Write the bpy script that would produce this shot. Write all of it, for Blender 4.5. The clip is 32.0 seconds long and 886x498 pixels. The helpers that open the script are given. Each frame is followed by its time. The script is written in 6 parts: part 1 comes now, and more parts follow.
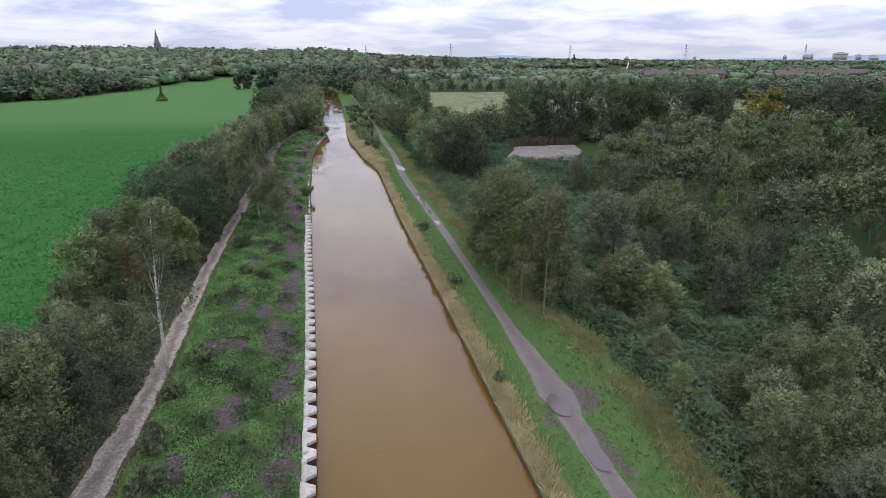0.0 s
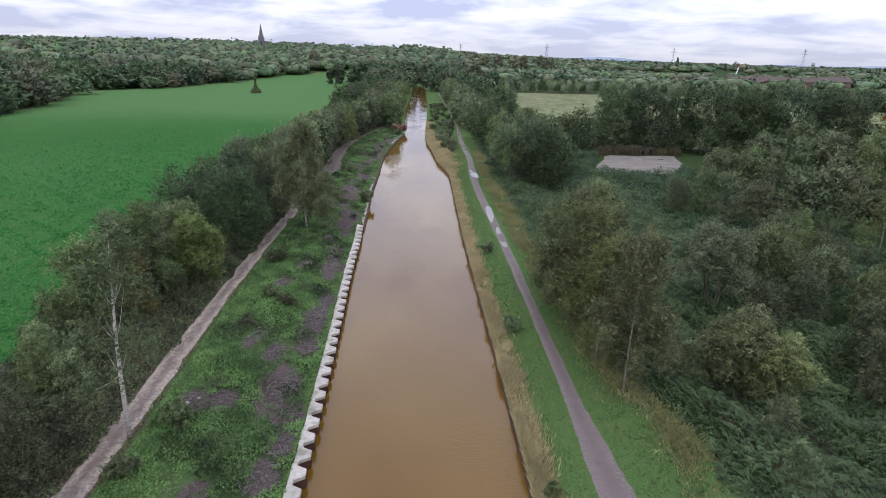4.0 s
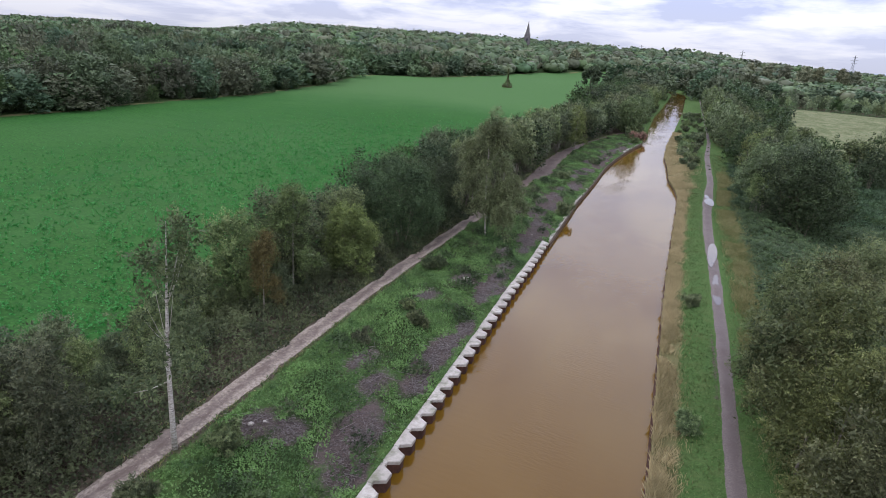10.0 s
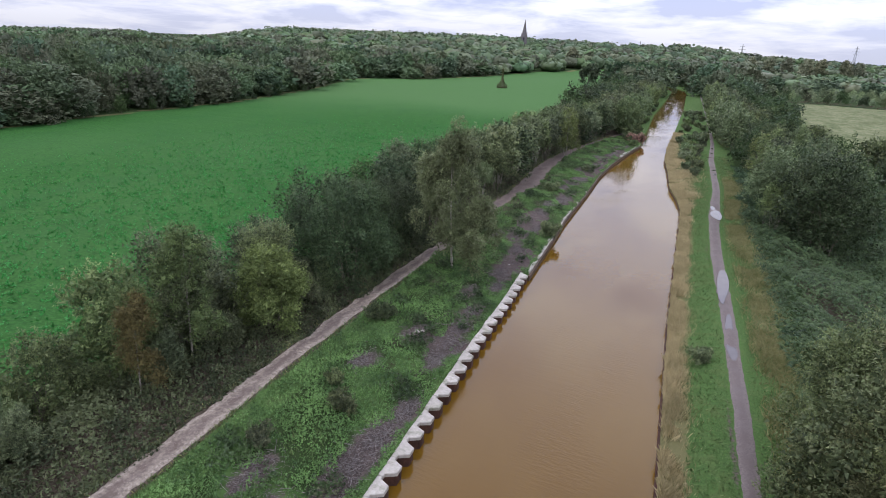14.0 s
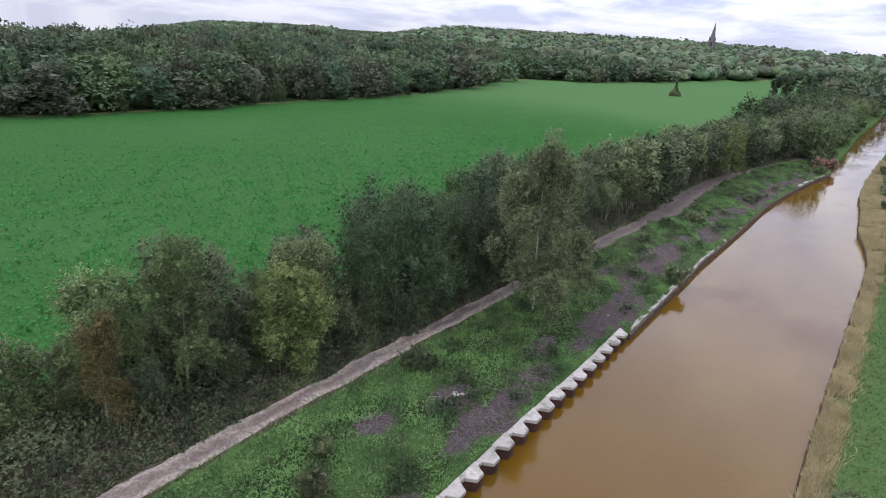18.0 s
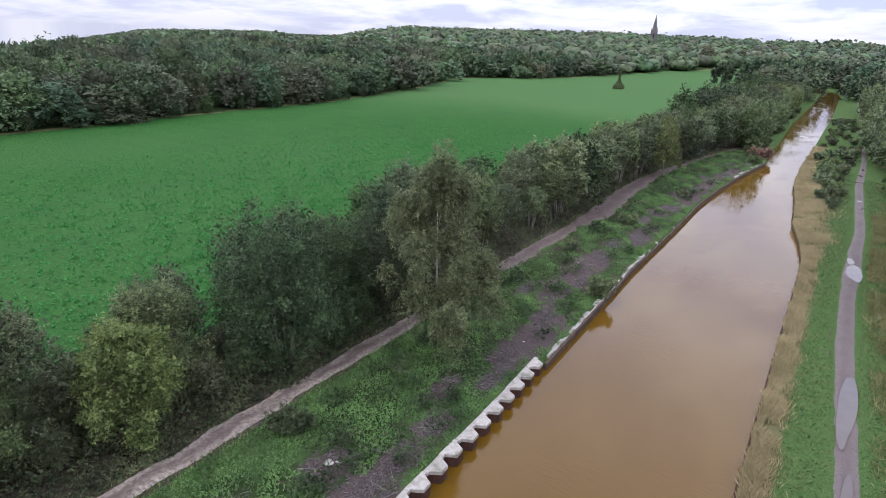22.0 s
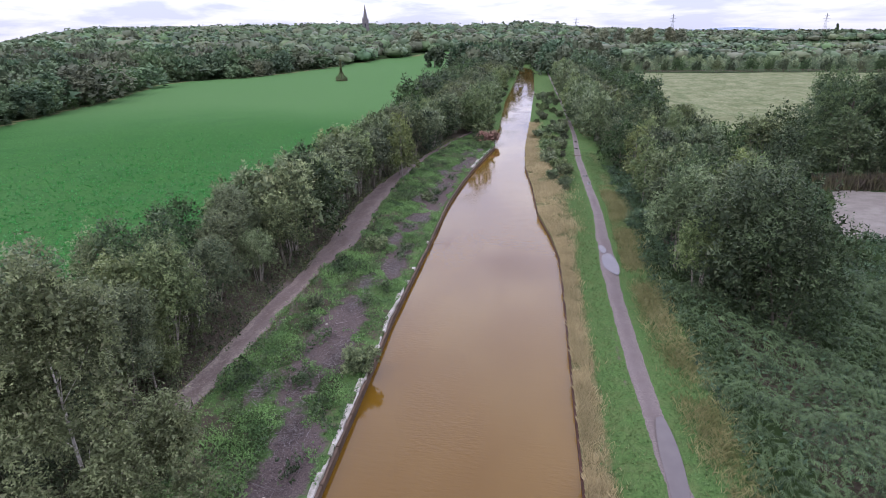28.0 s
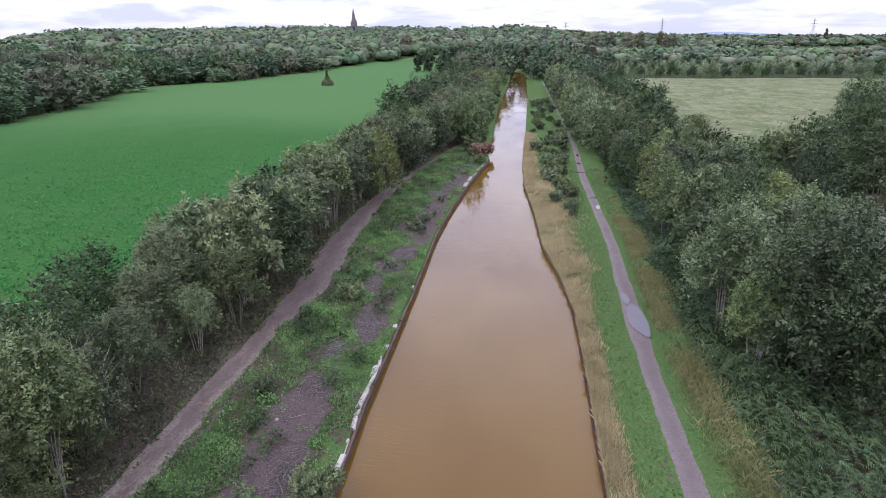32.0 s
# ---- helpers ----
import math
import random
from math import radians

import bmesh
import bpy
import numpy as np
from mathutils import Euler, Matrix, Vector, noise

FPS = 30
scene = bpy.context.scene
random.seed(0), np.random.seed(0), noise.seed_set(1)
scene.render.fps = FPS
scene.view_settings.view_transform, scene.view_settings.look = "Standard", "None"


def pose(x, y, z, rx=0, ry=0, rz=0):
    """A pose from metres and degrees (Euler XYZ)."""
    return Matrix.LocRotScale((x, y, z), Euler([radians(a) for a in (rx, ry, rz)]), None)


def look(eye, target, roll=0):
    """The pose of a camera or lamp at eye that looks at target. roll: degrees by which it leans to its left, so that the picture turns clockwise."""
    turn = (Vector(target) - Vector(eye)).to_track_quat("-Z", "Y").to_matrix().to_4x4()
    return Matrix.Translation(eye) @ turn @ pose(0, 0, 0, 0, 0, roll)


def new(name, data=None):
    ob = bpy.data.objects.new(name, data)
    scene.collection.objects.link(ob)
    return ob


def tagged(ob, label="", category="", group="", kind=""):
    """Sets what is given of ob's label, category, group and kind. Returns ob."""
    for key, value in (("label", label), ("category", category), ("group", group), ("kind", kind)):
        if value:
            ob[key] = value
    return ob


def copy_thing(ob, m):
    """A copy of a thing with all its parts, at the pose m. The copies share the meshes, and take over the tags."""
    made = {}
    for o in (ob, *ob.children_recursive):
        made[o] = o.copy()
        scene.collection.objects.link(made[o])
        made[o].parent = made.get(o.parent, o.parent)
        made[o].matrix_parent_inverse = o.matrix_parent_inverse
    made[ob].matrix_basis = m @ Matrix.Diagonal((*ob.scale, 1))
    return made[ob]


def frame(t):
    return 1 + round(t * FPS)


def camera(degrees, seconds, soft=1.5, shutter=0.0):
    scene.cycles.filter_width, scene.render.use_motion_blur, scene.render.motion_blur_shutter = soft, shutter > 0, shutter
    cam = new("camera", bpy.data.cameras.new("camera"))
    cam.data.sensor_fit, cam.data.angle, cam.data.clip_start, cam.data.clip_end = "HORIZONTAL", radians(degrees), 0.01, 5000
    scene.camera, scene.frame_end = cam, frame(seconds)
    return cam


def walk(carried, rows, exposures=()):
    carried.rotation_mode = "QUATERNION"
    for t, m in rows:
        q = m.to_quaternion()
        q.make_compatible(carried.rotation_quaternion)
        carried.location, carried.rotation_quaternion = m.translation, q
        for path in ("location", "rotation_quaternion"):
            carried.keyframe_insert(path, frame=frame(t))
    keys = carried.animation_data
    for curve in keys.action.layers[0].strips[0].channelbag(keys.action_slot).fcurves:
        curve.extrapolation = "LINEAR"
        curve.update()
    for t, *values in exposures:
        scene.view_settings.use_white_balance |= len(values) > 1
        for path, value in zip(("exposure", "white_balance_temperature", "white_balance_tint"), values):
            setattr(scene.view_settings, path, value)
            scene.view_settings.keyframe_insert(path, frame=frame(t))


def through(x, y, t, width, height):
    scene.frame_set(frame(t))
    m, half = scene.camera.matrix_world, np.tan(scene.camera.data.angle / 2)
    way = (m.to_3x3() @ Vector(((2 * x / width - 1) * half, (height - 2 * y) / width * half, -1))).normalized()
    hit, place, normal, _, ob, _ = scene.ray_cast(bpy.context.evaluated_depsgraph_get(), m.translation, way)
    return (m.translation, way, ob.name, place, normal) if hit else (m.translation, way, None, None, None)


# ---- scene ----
cam = camera(74.0, 32.0, 0.5)
ROWS = [
    (0, look((3.72, -15.03, 17.08), (6.967, 3.721, 10.922), -0.09)),
    (0.5, look((3.95, -14.26, 16.96), (7.185, 4.491, 10.817), -0.20)),
    (1, look((4.22, -13.33, 16.92), (7.429, 5.423, 10.772), -0.12)),
    (1.5, look((4.53, -12.35, 16.84), (7.720, 6.418, 10.695), -0.15)),
    (2, look((4.91, -11.28, 16.83), (8.077, 7.481, 10.679), -0.12)),
    (2.5, look((5.26, -10.19, 16.80), (7.912, 8.644, 10.628), 0.20)),
    (3, look((5.76, -9.04, 16.78), (7.062, 9.933, 10.578), 0.80)),
    (3.5, look((6.25, -7.83, 16.74), (6.930, 11.168, 10.542), 1.13)),
    (5.5, look((7.70, -1.90, 16.17), (5.775, 16.989, 9.885), 2.11)),
    (6, look((8.41, -0.50, 16.22), (4.371, 18.021, 9.834), 3.18)),
    (6.5, look((8.87, 0.51, 16.25), (4.496, 18.944, 9.847), 3.41)),
    (7, look((9.17, 0.88, 16.19), (4.724, 19.302, 9.809), 3.42)),
    (7.5, look((9.26, 0.86, 16.13), (4.670, 19.239, 9.726), 3.44)),
    (8, look((9.27, 0.81, 16.06), (3.650, 18.885, 9.612), 4.04)),
    (8.5, look((9.36, 0.91, 16.05), (2.965, 18.710, 9.541), 4.27)),
    (9, look((9.40, 1.04, 16.04), (2.704, 18.718, 9.504), 4.26)),
    (9.5, look((9.50, 1.32, 16.01), (2.593, 18.912, 9.469), 4.21)),
    (10, look((9.57, 1.83, 16.01), (2.534, 19.366, 9.455), 4.23)),
    (10.5, look((9.60, 2.55, 15.99), (2.487, 20.059, 9.443), 4.00)),
    (11, look((9.61, 3.53, 15.99), (2.419, 21.006, 9.450), 3.79)),
    (11.5, look((9.53, 4.60, 15.96), (2.257, 22.053, 9.436), 3.54)),
    (12, look((9.42, 5.82, 16.00), (2.157, 23.264, 9.454), 3.41)),
    (12.5, look((9.28, 7.03, 16.04), (2.043, 24.486, 9.497), 3.09)),
    (13, look((9.31, 8.28, 16.06), (2.080, 25.756, 9.534), 2.87)),
    (13.5, look((9.25, 9.53, 16.03), (2.072, 27.020, 9.505), 2.95)),
    (15.5, look((9.37, 14.25, 15.79), (2.289, 31.783, 9.274), 2.47)),
    (16, look((9.32, 15.32, 15.78), (1.516, 32.527, 9.223), 2.95)),
    (16.5, look((9.27, 16.31, 15.77), (-0.567, 32.380, 9.064), 3.99)),
    (17, look((9.59, 17.41, 15.81), (-1.543, 32.569, 9.009), 4.45)),
    (17.5, look((9.79, 18.30, 15.82), (-1.596, 33.267, 9.002), 4.54)),
    (18, look((10.00, 19.20, 15.83), (-1.541, 34.042, 9.025), 4.37)),
    (18.5, look((10.22, 20.00, 15.86), (-1.446, 34.758, 9.069), 4.18)),
    (19, look((10.39, 20.83, 15.91), (-1.368, 35.519, 9.117), 3.97)),
    (19.5, look((10.49, 21.59, 15.96), (-1.313, 36.235, 9.158), 3.88)),
    (20, look((10.54, 22.38, 15.97), (-1.269, 37.024, 9.177), 3.62)),
    (20.5, look((10.58, 23.08, 16.05), (-1.236, 37.695, 9.218), 3.58)),
    (21, look((10.52, 23.74, 16.02), (-1.252, 38.394, 9.209), 3.41)),
    (21.5, look((10.49, 24.29, 16.06), (-0.973, 39.207, 9.277), 3.06)),
    (22, look((10.41, 24.81, 16.07), (-0.121, 40.421, 9.336), 2.39)),
    (22.5, look((10.28, 25.21, 16.07), (1.032, 41.632, 9.383), 1.57)),
    (23, look((10.04, 25.80, 16.06), (2.506, 43.086, 9.383), 0.46)),
    (23.5, look((9.65, 26.34, 16.05), (3.811, 44.263, 9.361), -0.36)),
    (24, look((9.35, 26.98, 16.12), (4.321, 45.130, 9.398), -0.75)),
    (24.5, look((9.07, 27.71, 16.25), (4.589, 45.984, 9.481), -0.91)),
    (25, look((8.87, 28.53, 16.36), (4.783, 46.897, 9.574), -1.05)),
    (25.5, look((8.64, 29.43, 16.42), (4.828, 47.848, 9.607), -1.09)),
    (27.5, look((7.74, 34.36, 16.29), (4.528, 52.882, 9.460), -0.88)),
    (28, look((7.54, 35.58, 16.30), (4.434, 54.114, 9.466), -0.81)),
    (28.5, look((7.41, 36.70, 16.29), (4.391, 55.259, 9.464), -0.90)),
    (29, look((7.37, 37.85, 16.36), (4.384, 56.407, 9.534), -0.81)),
    (29.5, look((7.20, 38.96, 16.34), (4.281, 57.533, 9.519), -0.90)),
    (30, look((7.08, 40.08, 16.37), (4.179, 58.664, 9.561), -0.77)),
    (30.5, look((6.95, 41.14, 16.35), (4.072, 59.729, 9.560), -0.90)),
    (31, look((6.81, 42.25, 16.38), (3.919, 60.841, 9.584), -0.87)),
    (31.5, look((6.59, 43.25, 16.28), (3.720, 61.863, 9.555), -0.96)),
    (32, look((6.26, 44.09, 16.29), (3.485, 62.711, 9.545), -0.56)),
]
walk(cam, ROWS, [(0, -0.10, 6320, 13), (9, -0.06, 6360, 14), (17, 0.03, 6330, 14), (25, 0.16, 6220, 18), (28, 0.21, 6150, 21), (32, 0.22, 6120, 21)])

# ---- sky and light: a bright, broken overcast ----
SUN_EL, SUN_AZ = radians(48), radians(215)
world = bpy.data.worlds.new("world")
scene.world = world
world.use_nodes = True
wt = world.node_tree
wt.nodes.clear()


def wnode(kind, **values):
    n = wt.nodes.new(kind)
    for k, v in values.items():
        n.inputs[k].default_value = v
    return n


def wmath(op, a, b=None):
    n = wt.nodes.new("ShaderNodeMath")
    n.operation = op
    for i, v in enumerate((a, b)):
        if v is None:
            continue
        if isinstance(v, (int, float)):
            n.inputs[i].default_value = v
        else:
            wt.links.new(v, n.inputs[i])
    return n.outputs[0]


coords = wt.nodes.new("ShaderNodeTexCoord")
split = wt.nodes.new("ShaderNodeSeparateXYZ")
wt.links.new(coords.outputs["Generated"], split.inputs[0])
up = wmath("MAXIMUM", split.outputs[2], 0.0)
deck = wmath("ADD", up, 0.15)
flat = wt.nodes.new("ShaderNodeCombineXYZ")
wt.links.new(wmath("DIVIDE", split.outputs[0], deck), flat.inputs[0])
wt.links.new(wmath("DIVIDE", split.outputs[1], deck), flat.inputs[1])
cloud = wnode("ShaderNodeTexNoise", Scale=1.25, Detail=7.0, Roughness=0.56, Distortion=0.25)
wt.links.new(flat.outputs[0], cloud.inputs["Vector"])
ramp = wt.nodes.new("ShaderNodeValToRGB")
ramp.color_ramp.elements[0].position, ramp.color_ramp.elements[0].color = 0.40, (0.56, 0.62, 0.86, 1)
ramp.color_ramp.elements[1].position, ramp.color_ramp.elements[1].color = 0.575, (1.02, 1.04, 1.12, 1)
mid = ramp.color_ramp.elements.new(0.47)
mid.color = (0.75, 0.80, 1.0, 1)
wt.links.new(cloud.outputs["Fac"], ramp.inputs[0])
clouds = wt.nodes.new("ShaderNodeBackground")
haze = wt.nodes.new("ShaderNodeMix")
haze.data_type = "RGBA"
wt.links.new(wmath("MAXIMUM", wmath("SUBTRACT", 0.55, wmath("MULTIPLY", up, 7.0)), 0.0), haze.inputs[0])
wt.links.new(ramp.outputs[0], haze.inputs[6])
haze.inputs[7].default_value = (0.86, 0.89, 1.0, 1)
wt.links.new(haze.outputs[2], clouds.inputs[0])
# an overcast sky is brighter overhead than at the horizon
wt.links.new(wmath("ADD", 0.90, wmath("MULTIPLY", wmath("MINIMUM", up, 0.42), 3.7)), clouds.inputs[1])
sky = wt.nodes.new("ShaderNodeTexSky")
sky.sky_type, sky.sun_disc, sky.sun_elevation, sky.sun_rotation = "NISHITA", False, SUN_EL, SUN_AZ
clear = wt.nodes.new("ShaderNodeBackground")
clear.inputs[1].default_value = 0.1
wt.links.new(sky.outputs[0], clear.inputs[0])
blend = wt.nodes.new("ShaderNodeMixShader")
blend.inputs[0].default_value = 0.9
wt.links.new(clear.outputs[0], blend.inputs[1])
wt.links.new(clouds.outputs[0], blend.inputs[2])
wt.links.new(blend.outputs[0], wt.nodes.new("ShaderNodeOutputWorld").inputs[0])
sun = new("sun", bpy.data.lights.new("sun", "SUN"))
sun.data.energy, sun.data.angle, sun.data.color = 0.9, radians(18), (1.0, 0.97, 0.92)
toward = Vector((math.sin(SUN_AZ) * math.cos(SUN_EL), math.cos(SUN_AZ) * math.cos(SUN_EL), math.sin(SUN_EL)))
sun.matrix_world = look(toward * 300, (0, 0, 0))

# ---- materials ----
class Mat:
    """A small builder for a node material."""

    def __init__(self, name, rough=0.8, metal=0.0, spec=0.3):
        self.m = bpy.data.materials.new(name)
        self.m.use_nodes = True
        self.t = self.m.node_tree
        self.b = self.t.nodes["Principled BSDF"]
        self.b.inputs["Roughness"].default_value = rough
        self.b.inputs["Metallic"].default_value = metal
        self.b.inputs["Specular IOR Level"].default_value = spec
        self.geo = self.t.nodes.new("ShaderNodeNewGeometry")
        self.inf = self.t.nodes.new("ShaderNodeObjectInfo")

    def put(self, a, socket):
        if isinstance(a, (int, float)):
            socket.default_value = a
        elif isinstance(a, (tuple, list)):
            socket.default_value = (*a, 1)[:4] if len(a) == 3 and socket.type == "RGBA" else a
        else:
            self.t.links.new(a, socket)

    def noise(self, scale, detail=4.0, rough=0.6, vec=None, stretch=None, distort=0.0):
        n = self.t.nodes.new("ShaderNodeTexNoise")
        n.inputs["Scale"].default_value = scale
        n.inputs["Detail"].default_value = detail
        n.inputs["Roughness"].default_value = rough
        n.inputs["Distortion"].default_value = distort
        v = vec or self.geo.outputs["Position"]
        if stretch:
            m = self.t.nodes.new("ShaderNodeMapping")
            m.inputs["Scale"].default_value = stretch
            self.t.links.new(v, m.inputs[0])
            v = m.outputs[0]
        self.t.links.new(v, n.inputs["Vector"])
        return n.outputs["Fac"]

    def cells(self, scale, vec=None, feature="F1"):
        n = self.t.nodes.new("ShaderNodeTexVoronoi")
        n.feature = feature
        n.inputs["Scale"].default_value = scale
        self.t.links.new(vec or self.geo.outputs["Position"], n.inputs["Vector"])
        return n.outputs["Distance"]

    def ramp(self, fac, *stops):
        n = self.t.nodes.new("ShaderNodeValToRGB")
        e = n.color_ramp.elements
        while len(e) < len(stops):
            e.new(0.5)
        for el, (p, c) in zip(e, stops):
            el.position = p
            el.color = (*c, 1) if not isinstance(c, (int, float)) else (c, c, c, 1)
        self.t.links.new(fac, n.inputs[0])
        return n.outputs[0]

    def mix(self, fac, a, b, kind="MIX"):
        n = self.t.nodes.new("ShaderNodeMix")
        n.data_type, n.blend_type = "RGBA", kind
        self.put(fac, n.inputs[0])
        self.put(a, n.inputs[6])
        self.put(b, n.inputs[7])
        return n.outputs[2]

    def math(self, op, a, b=0.0, clamp=False):
        n = self.t.nodes.new("ShaderNodeMath")
        n.operation, n.use_clamp = op, clamp
        self.put(a, n.inputs[0])
        self.put(b, n.inputs[1])
        return n.outputs[0]

    def attr(self, name):
        n = self.t.nodes.new("ShaderNodeAttribute")
        n.attribute_name = name
        return n.outputs["Fac"]

    def color(self, c):
        self.put(c, self.b.inputs["Base Color"])
        return self

    def bump(self, height, strength=0.5, distance=0.05):
        n = self.t.nodes.new("ShaderNodeBump")
        n.inputs["Strength"].default_value, n.inputs["Distance"].default_value = strength, distance
        self.t.links.new(height, n.inputs["Height"])
        self.t.links.new(n.outputs[0], self.b.inputs["Normal"])
        return self

    def rough(self, r):
        self.put(r, self.b.inputs["Roughness"])
        return self


def leaf_mat(name, dark, light, pale=None, through=0.18, patch=0.35, mass=False):
    """Leaves: a tint per plant, per shoot and per leaf, paler young tips, and light through the blade."""
    k = Mat(name, 0.6, 0, 0.08 if mass else 0.18)
    isl, shoot = k.geo.outputs["Random Per Island"], k.attr("shoot")
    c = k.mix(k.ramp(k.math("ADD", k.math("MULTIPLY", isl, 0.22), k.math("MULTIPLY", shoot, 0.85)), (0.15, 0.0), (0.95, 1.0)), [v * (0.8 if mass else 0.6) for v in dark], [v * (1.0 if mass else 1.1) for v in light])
    if pale:
        c = k.mix(k.ramp(isl, (0.80, 0.0), (0.97, 0.4)), c, pale)
    drift = k.noise(patch, 2.0)
    c = k.mix(k.ramp(drift, (0.35, 0.0), (0.7, 0.3)), c, [v * 0.85 for v in light])
    hsv = k.t.nodes.new("ShaderNodeHueSaturation")
    each = k.math("FRACT", k.math("ADD", k.inf.outputs["Random"], k.attr("tint")))
    k.put(k.math("ADD", 0.482, k.math("MULTIPLY", each, 0.036)), hsv.inputs["Hue"])
    k.put(k.math("ADD", 0.74, k.math("MULTIPLY", k.math("FRACT", k.math("MULTIPLY", each, 7.3)), 0.5)), hsv.inputs["Value"])
    k.put(k.math("ADD", 0.84, k.math("MULTIPLY", k.math("FRACT", k.math("MULTIPLY", each, 3.7)), 0.3)), hsv.inputs["Saturation"])
    k.put(c, hsv.inputs["Color"])
    k.color(hsv.outputs[0])
    tr = k.t.nodes.new("ShaderNodeBsdfTranslucent")
    k.t.links.new(hsv.outputs[0], tr.inputs[0])
    mx = k.t.nodes.new("ShaderNodeMixShader")
    mx.inputs[0].default_value = through
    k.t.links.new(k.b.outputs[0], mx.inputs[1])
    k.t.links.new(tr.outputs[0], mx.inputs[2])
    k.t.links.new(mx.outputs[0], k.t.nodes["Material Output"].inputs[0])
    return k.m


LEAF = {
    "willow": leaf_mat("willow_leaves", (0.0854, 0.1235, 0.0575), (0.1968, 0.2468, 0.1104), (0.2753, 0.2873, 0.1530)),
    "sallow": leaf_mat("sallow_leaves", (0.0610, 0.0839, 0.0399), (0.1386, 0.1655, 0.0776), (0.2255, 0.2310, 0.1306)),
    "dark": leaf_mat("alder_leaves", (0.0323, 0.0561, 0.0231), (0.0771, 0.1156, 0.0452), (0.1707, 0.1952, 0.1060)),
    "birch": leaf_mat("birch_leaves", (0.0994, 0.1361, 0.0540), (0.1987, 0.2430, 0.0950), (0.3047, 0.3080, 0.1522)),
    "yellow": leaf_mat("yellowing_leaves", (0.1063, 0.1475, 0.0525), (0.2250, 0.2812, 0.1000), (0.230, 0.260, 0.110)),
    "olive": leaf_mat("dull_olive_leaves", (0.0752, 0.0910, 0.0355), (0.1692, 0.1882, 0.0790), (0.26, 0.24, 0.12)),
    "pale_birch": leaf_mat("pale_birch_leaves", (0.1023, 0.1421, 0.0517), (0.2210, 0.2890, 0.1108), (0.36, 0.36, 0.20)),
    "tawny": leaf_mat("tawny_leaves", (0.090, 0.080, 0.032), (0.180, 0.150, 0.064), None),
    "hollow": leaf_mat("low_bramble_leaves", (0.030, 0.075, 0.032), (0.085, 0.170, 0.070), (0.12, 0.20, 0.09)),
    "oak": leaf_mat("oak_leaves", (0.0533, 0.0878, 0.0458), (0.1126, 0.1578, 0.0757), (0.1155, 0.1343, 0.0641)),
    "gold": leaf_mat("turning_leaves", (0.1197, 0.1197, 0.0329), (0.2594, 0.2274, 0.0603), None),
    "fern": leaf_mat("bracken_fronds", (0.0217, 0.0455, 0.0144), (0.0795, 0.1340, 0.0445), (0.125, 0.190, 0.105)),
    "weed": leaf_mat("weed_leaves", (0.0438, 0.1234, 0.0358), (0.1234, 0.2851, 0.0664), (0.1700, 0.2500, 0.0900)),
    "wood": leaf_mat("woodland_leaves", (0.0862, 0.1353, 0.0692), (0.1336, 0.1863, 0.0903), None, 0.1, 0.02, True),
    "wood_olive": leaf_mat("dull_woodland_leaves", (0.0973, 0.1158, 0.0693), (0.1386, 0.1528, 0.0923), None, 0.1, 0.02, True),
    "wood_dark": leaf_mat("dark_woodland_leaves", (0.0611, 0.1010, 0.0599), (0.1054, 0.1545, 0.0824), None, 0.1, 0.02, True),
    "wood_pale": leaf_mat("pale_woodland_leaves", (0.1075, 0.1407, 0.0765), (0.1503, 0.1797, 0.1020), None, 0.1, 0.02, True),
    "bramble": leaf_mat("bramble_leaves", (0.034, 0.052, 0.022), (0.100, 0.126, 0.053), (0.150, 0.140, 0.075)),
    "crop": leaf_mat("crop_leaves", (0.095, 0.270, 0.085), (0.058, 0.175, 0.052), None, 0.2, 0.05),
    "russet": leaf_mat("russet_brush", (0.1530, 0.0918, 0.0714), (0.3400, 0.2142, 0.1734), None),
    "plantation": leaf_mat("young_willow_leaves", (0.1513, 0.2072, 0.1096), (0.3028, 0.3744, 0.2093), (0.26, 0.29, 0.16)),
    "pale": leaf_mat("white_willow_leaves", (0.1439, 0.1687, 0.0946), (0.2880, 0.2999, 0.1820), (0.3006, 0.2884, 0.1904)),
}


def straw_mat(name, dark, light, fade=0.6):
    k = Mat(name, 0.8, 0, 0.2)
    isl = k.geo.outputs["Random Per Island"]
    c = k.mix(isl, dark, light)
    c = k.mix(k.ramp(k.noise(0.5, 3), (0.4, 0.0), (0.65, fade)), c, (0.112, 0.119, 0.042))
    return k.color(c).m


REED = straw_mat("dry_reed", (0.290, 0.235, 0.125), (0.57, 0.475, 0.275), 0.35)
GRASS = straw_mat("grass_blades", (0.052, 0.100, 0.032), (0.108, 0.172, 0.060), 0.45)
DEADFERN = straw_mat("dead_bracken_stalks", (0.040, 0.032, 0.025), (0.095, 0.078, 0.058))
HAY = straw_mat("pale_grass_blades", (0.1456, 0.1547, 0.0637), (0.3003, 0.2730, 0.1274))


def bark_mat(name, a, b, scale=6.0):
    k = Mat(name, 0.9, 0, 0.1)
    n = k.noise(scale, 5, 0.7, stretch=(1, 1, 0.25))
    return k.color(k.ramp(n, (0.3, a), (0.7, b))).bump(n, 0.6, 0.02).m


BARK = bark_mat("grey_bark", (0.065, 0.057, 0.045), (0.190, 0.170, 0.135))
k = Mat("birch_bark", 0.7, 0, 0.2)
n = k.noise(5.0, 4, 0.7, stretch=(1, 1, 3.0))
BIRCHBARK = k.color(k.ramp(n, (0.3, (0.063, 0.049, 0.0385)), (0.44, (0.30, 0.27, 0.235)), (0.68, (0.58, 0.55, 0.50)))).m

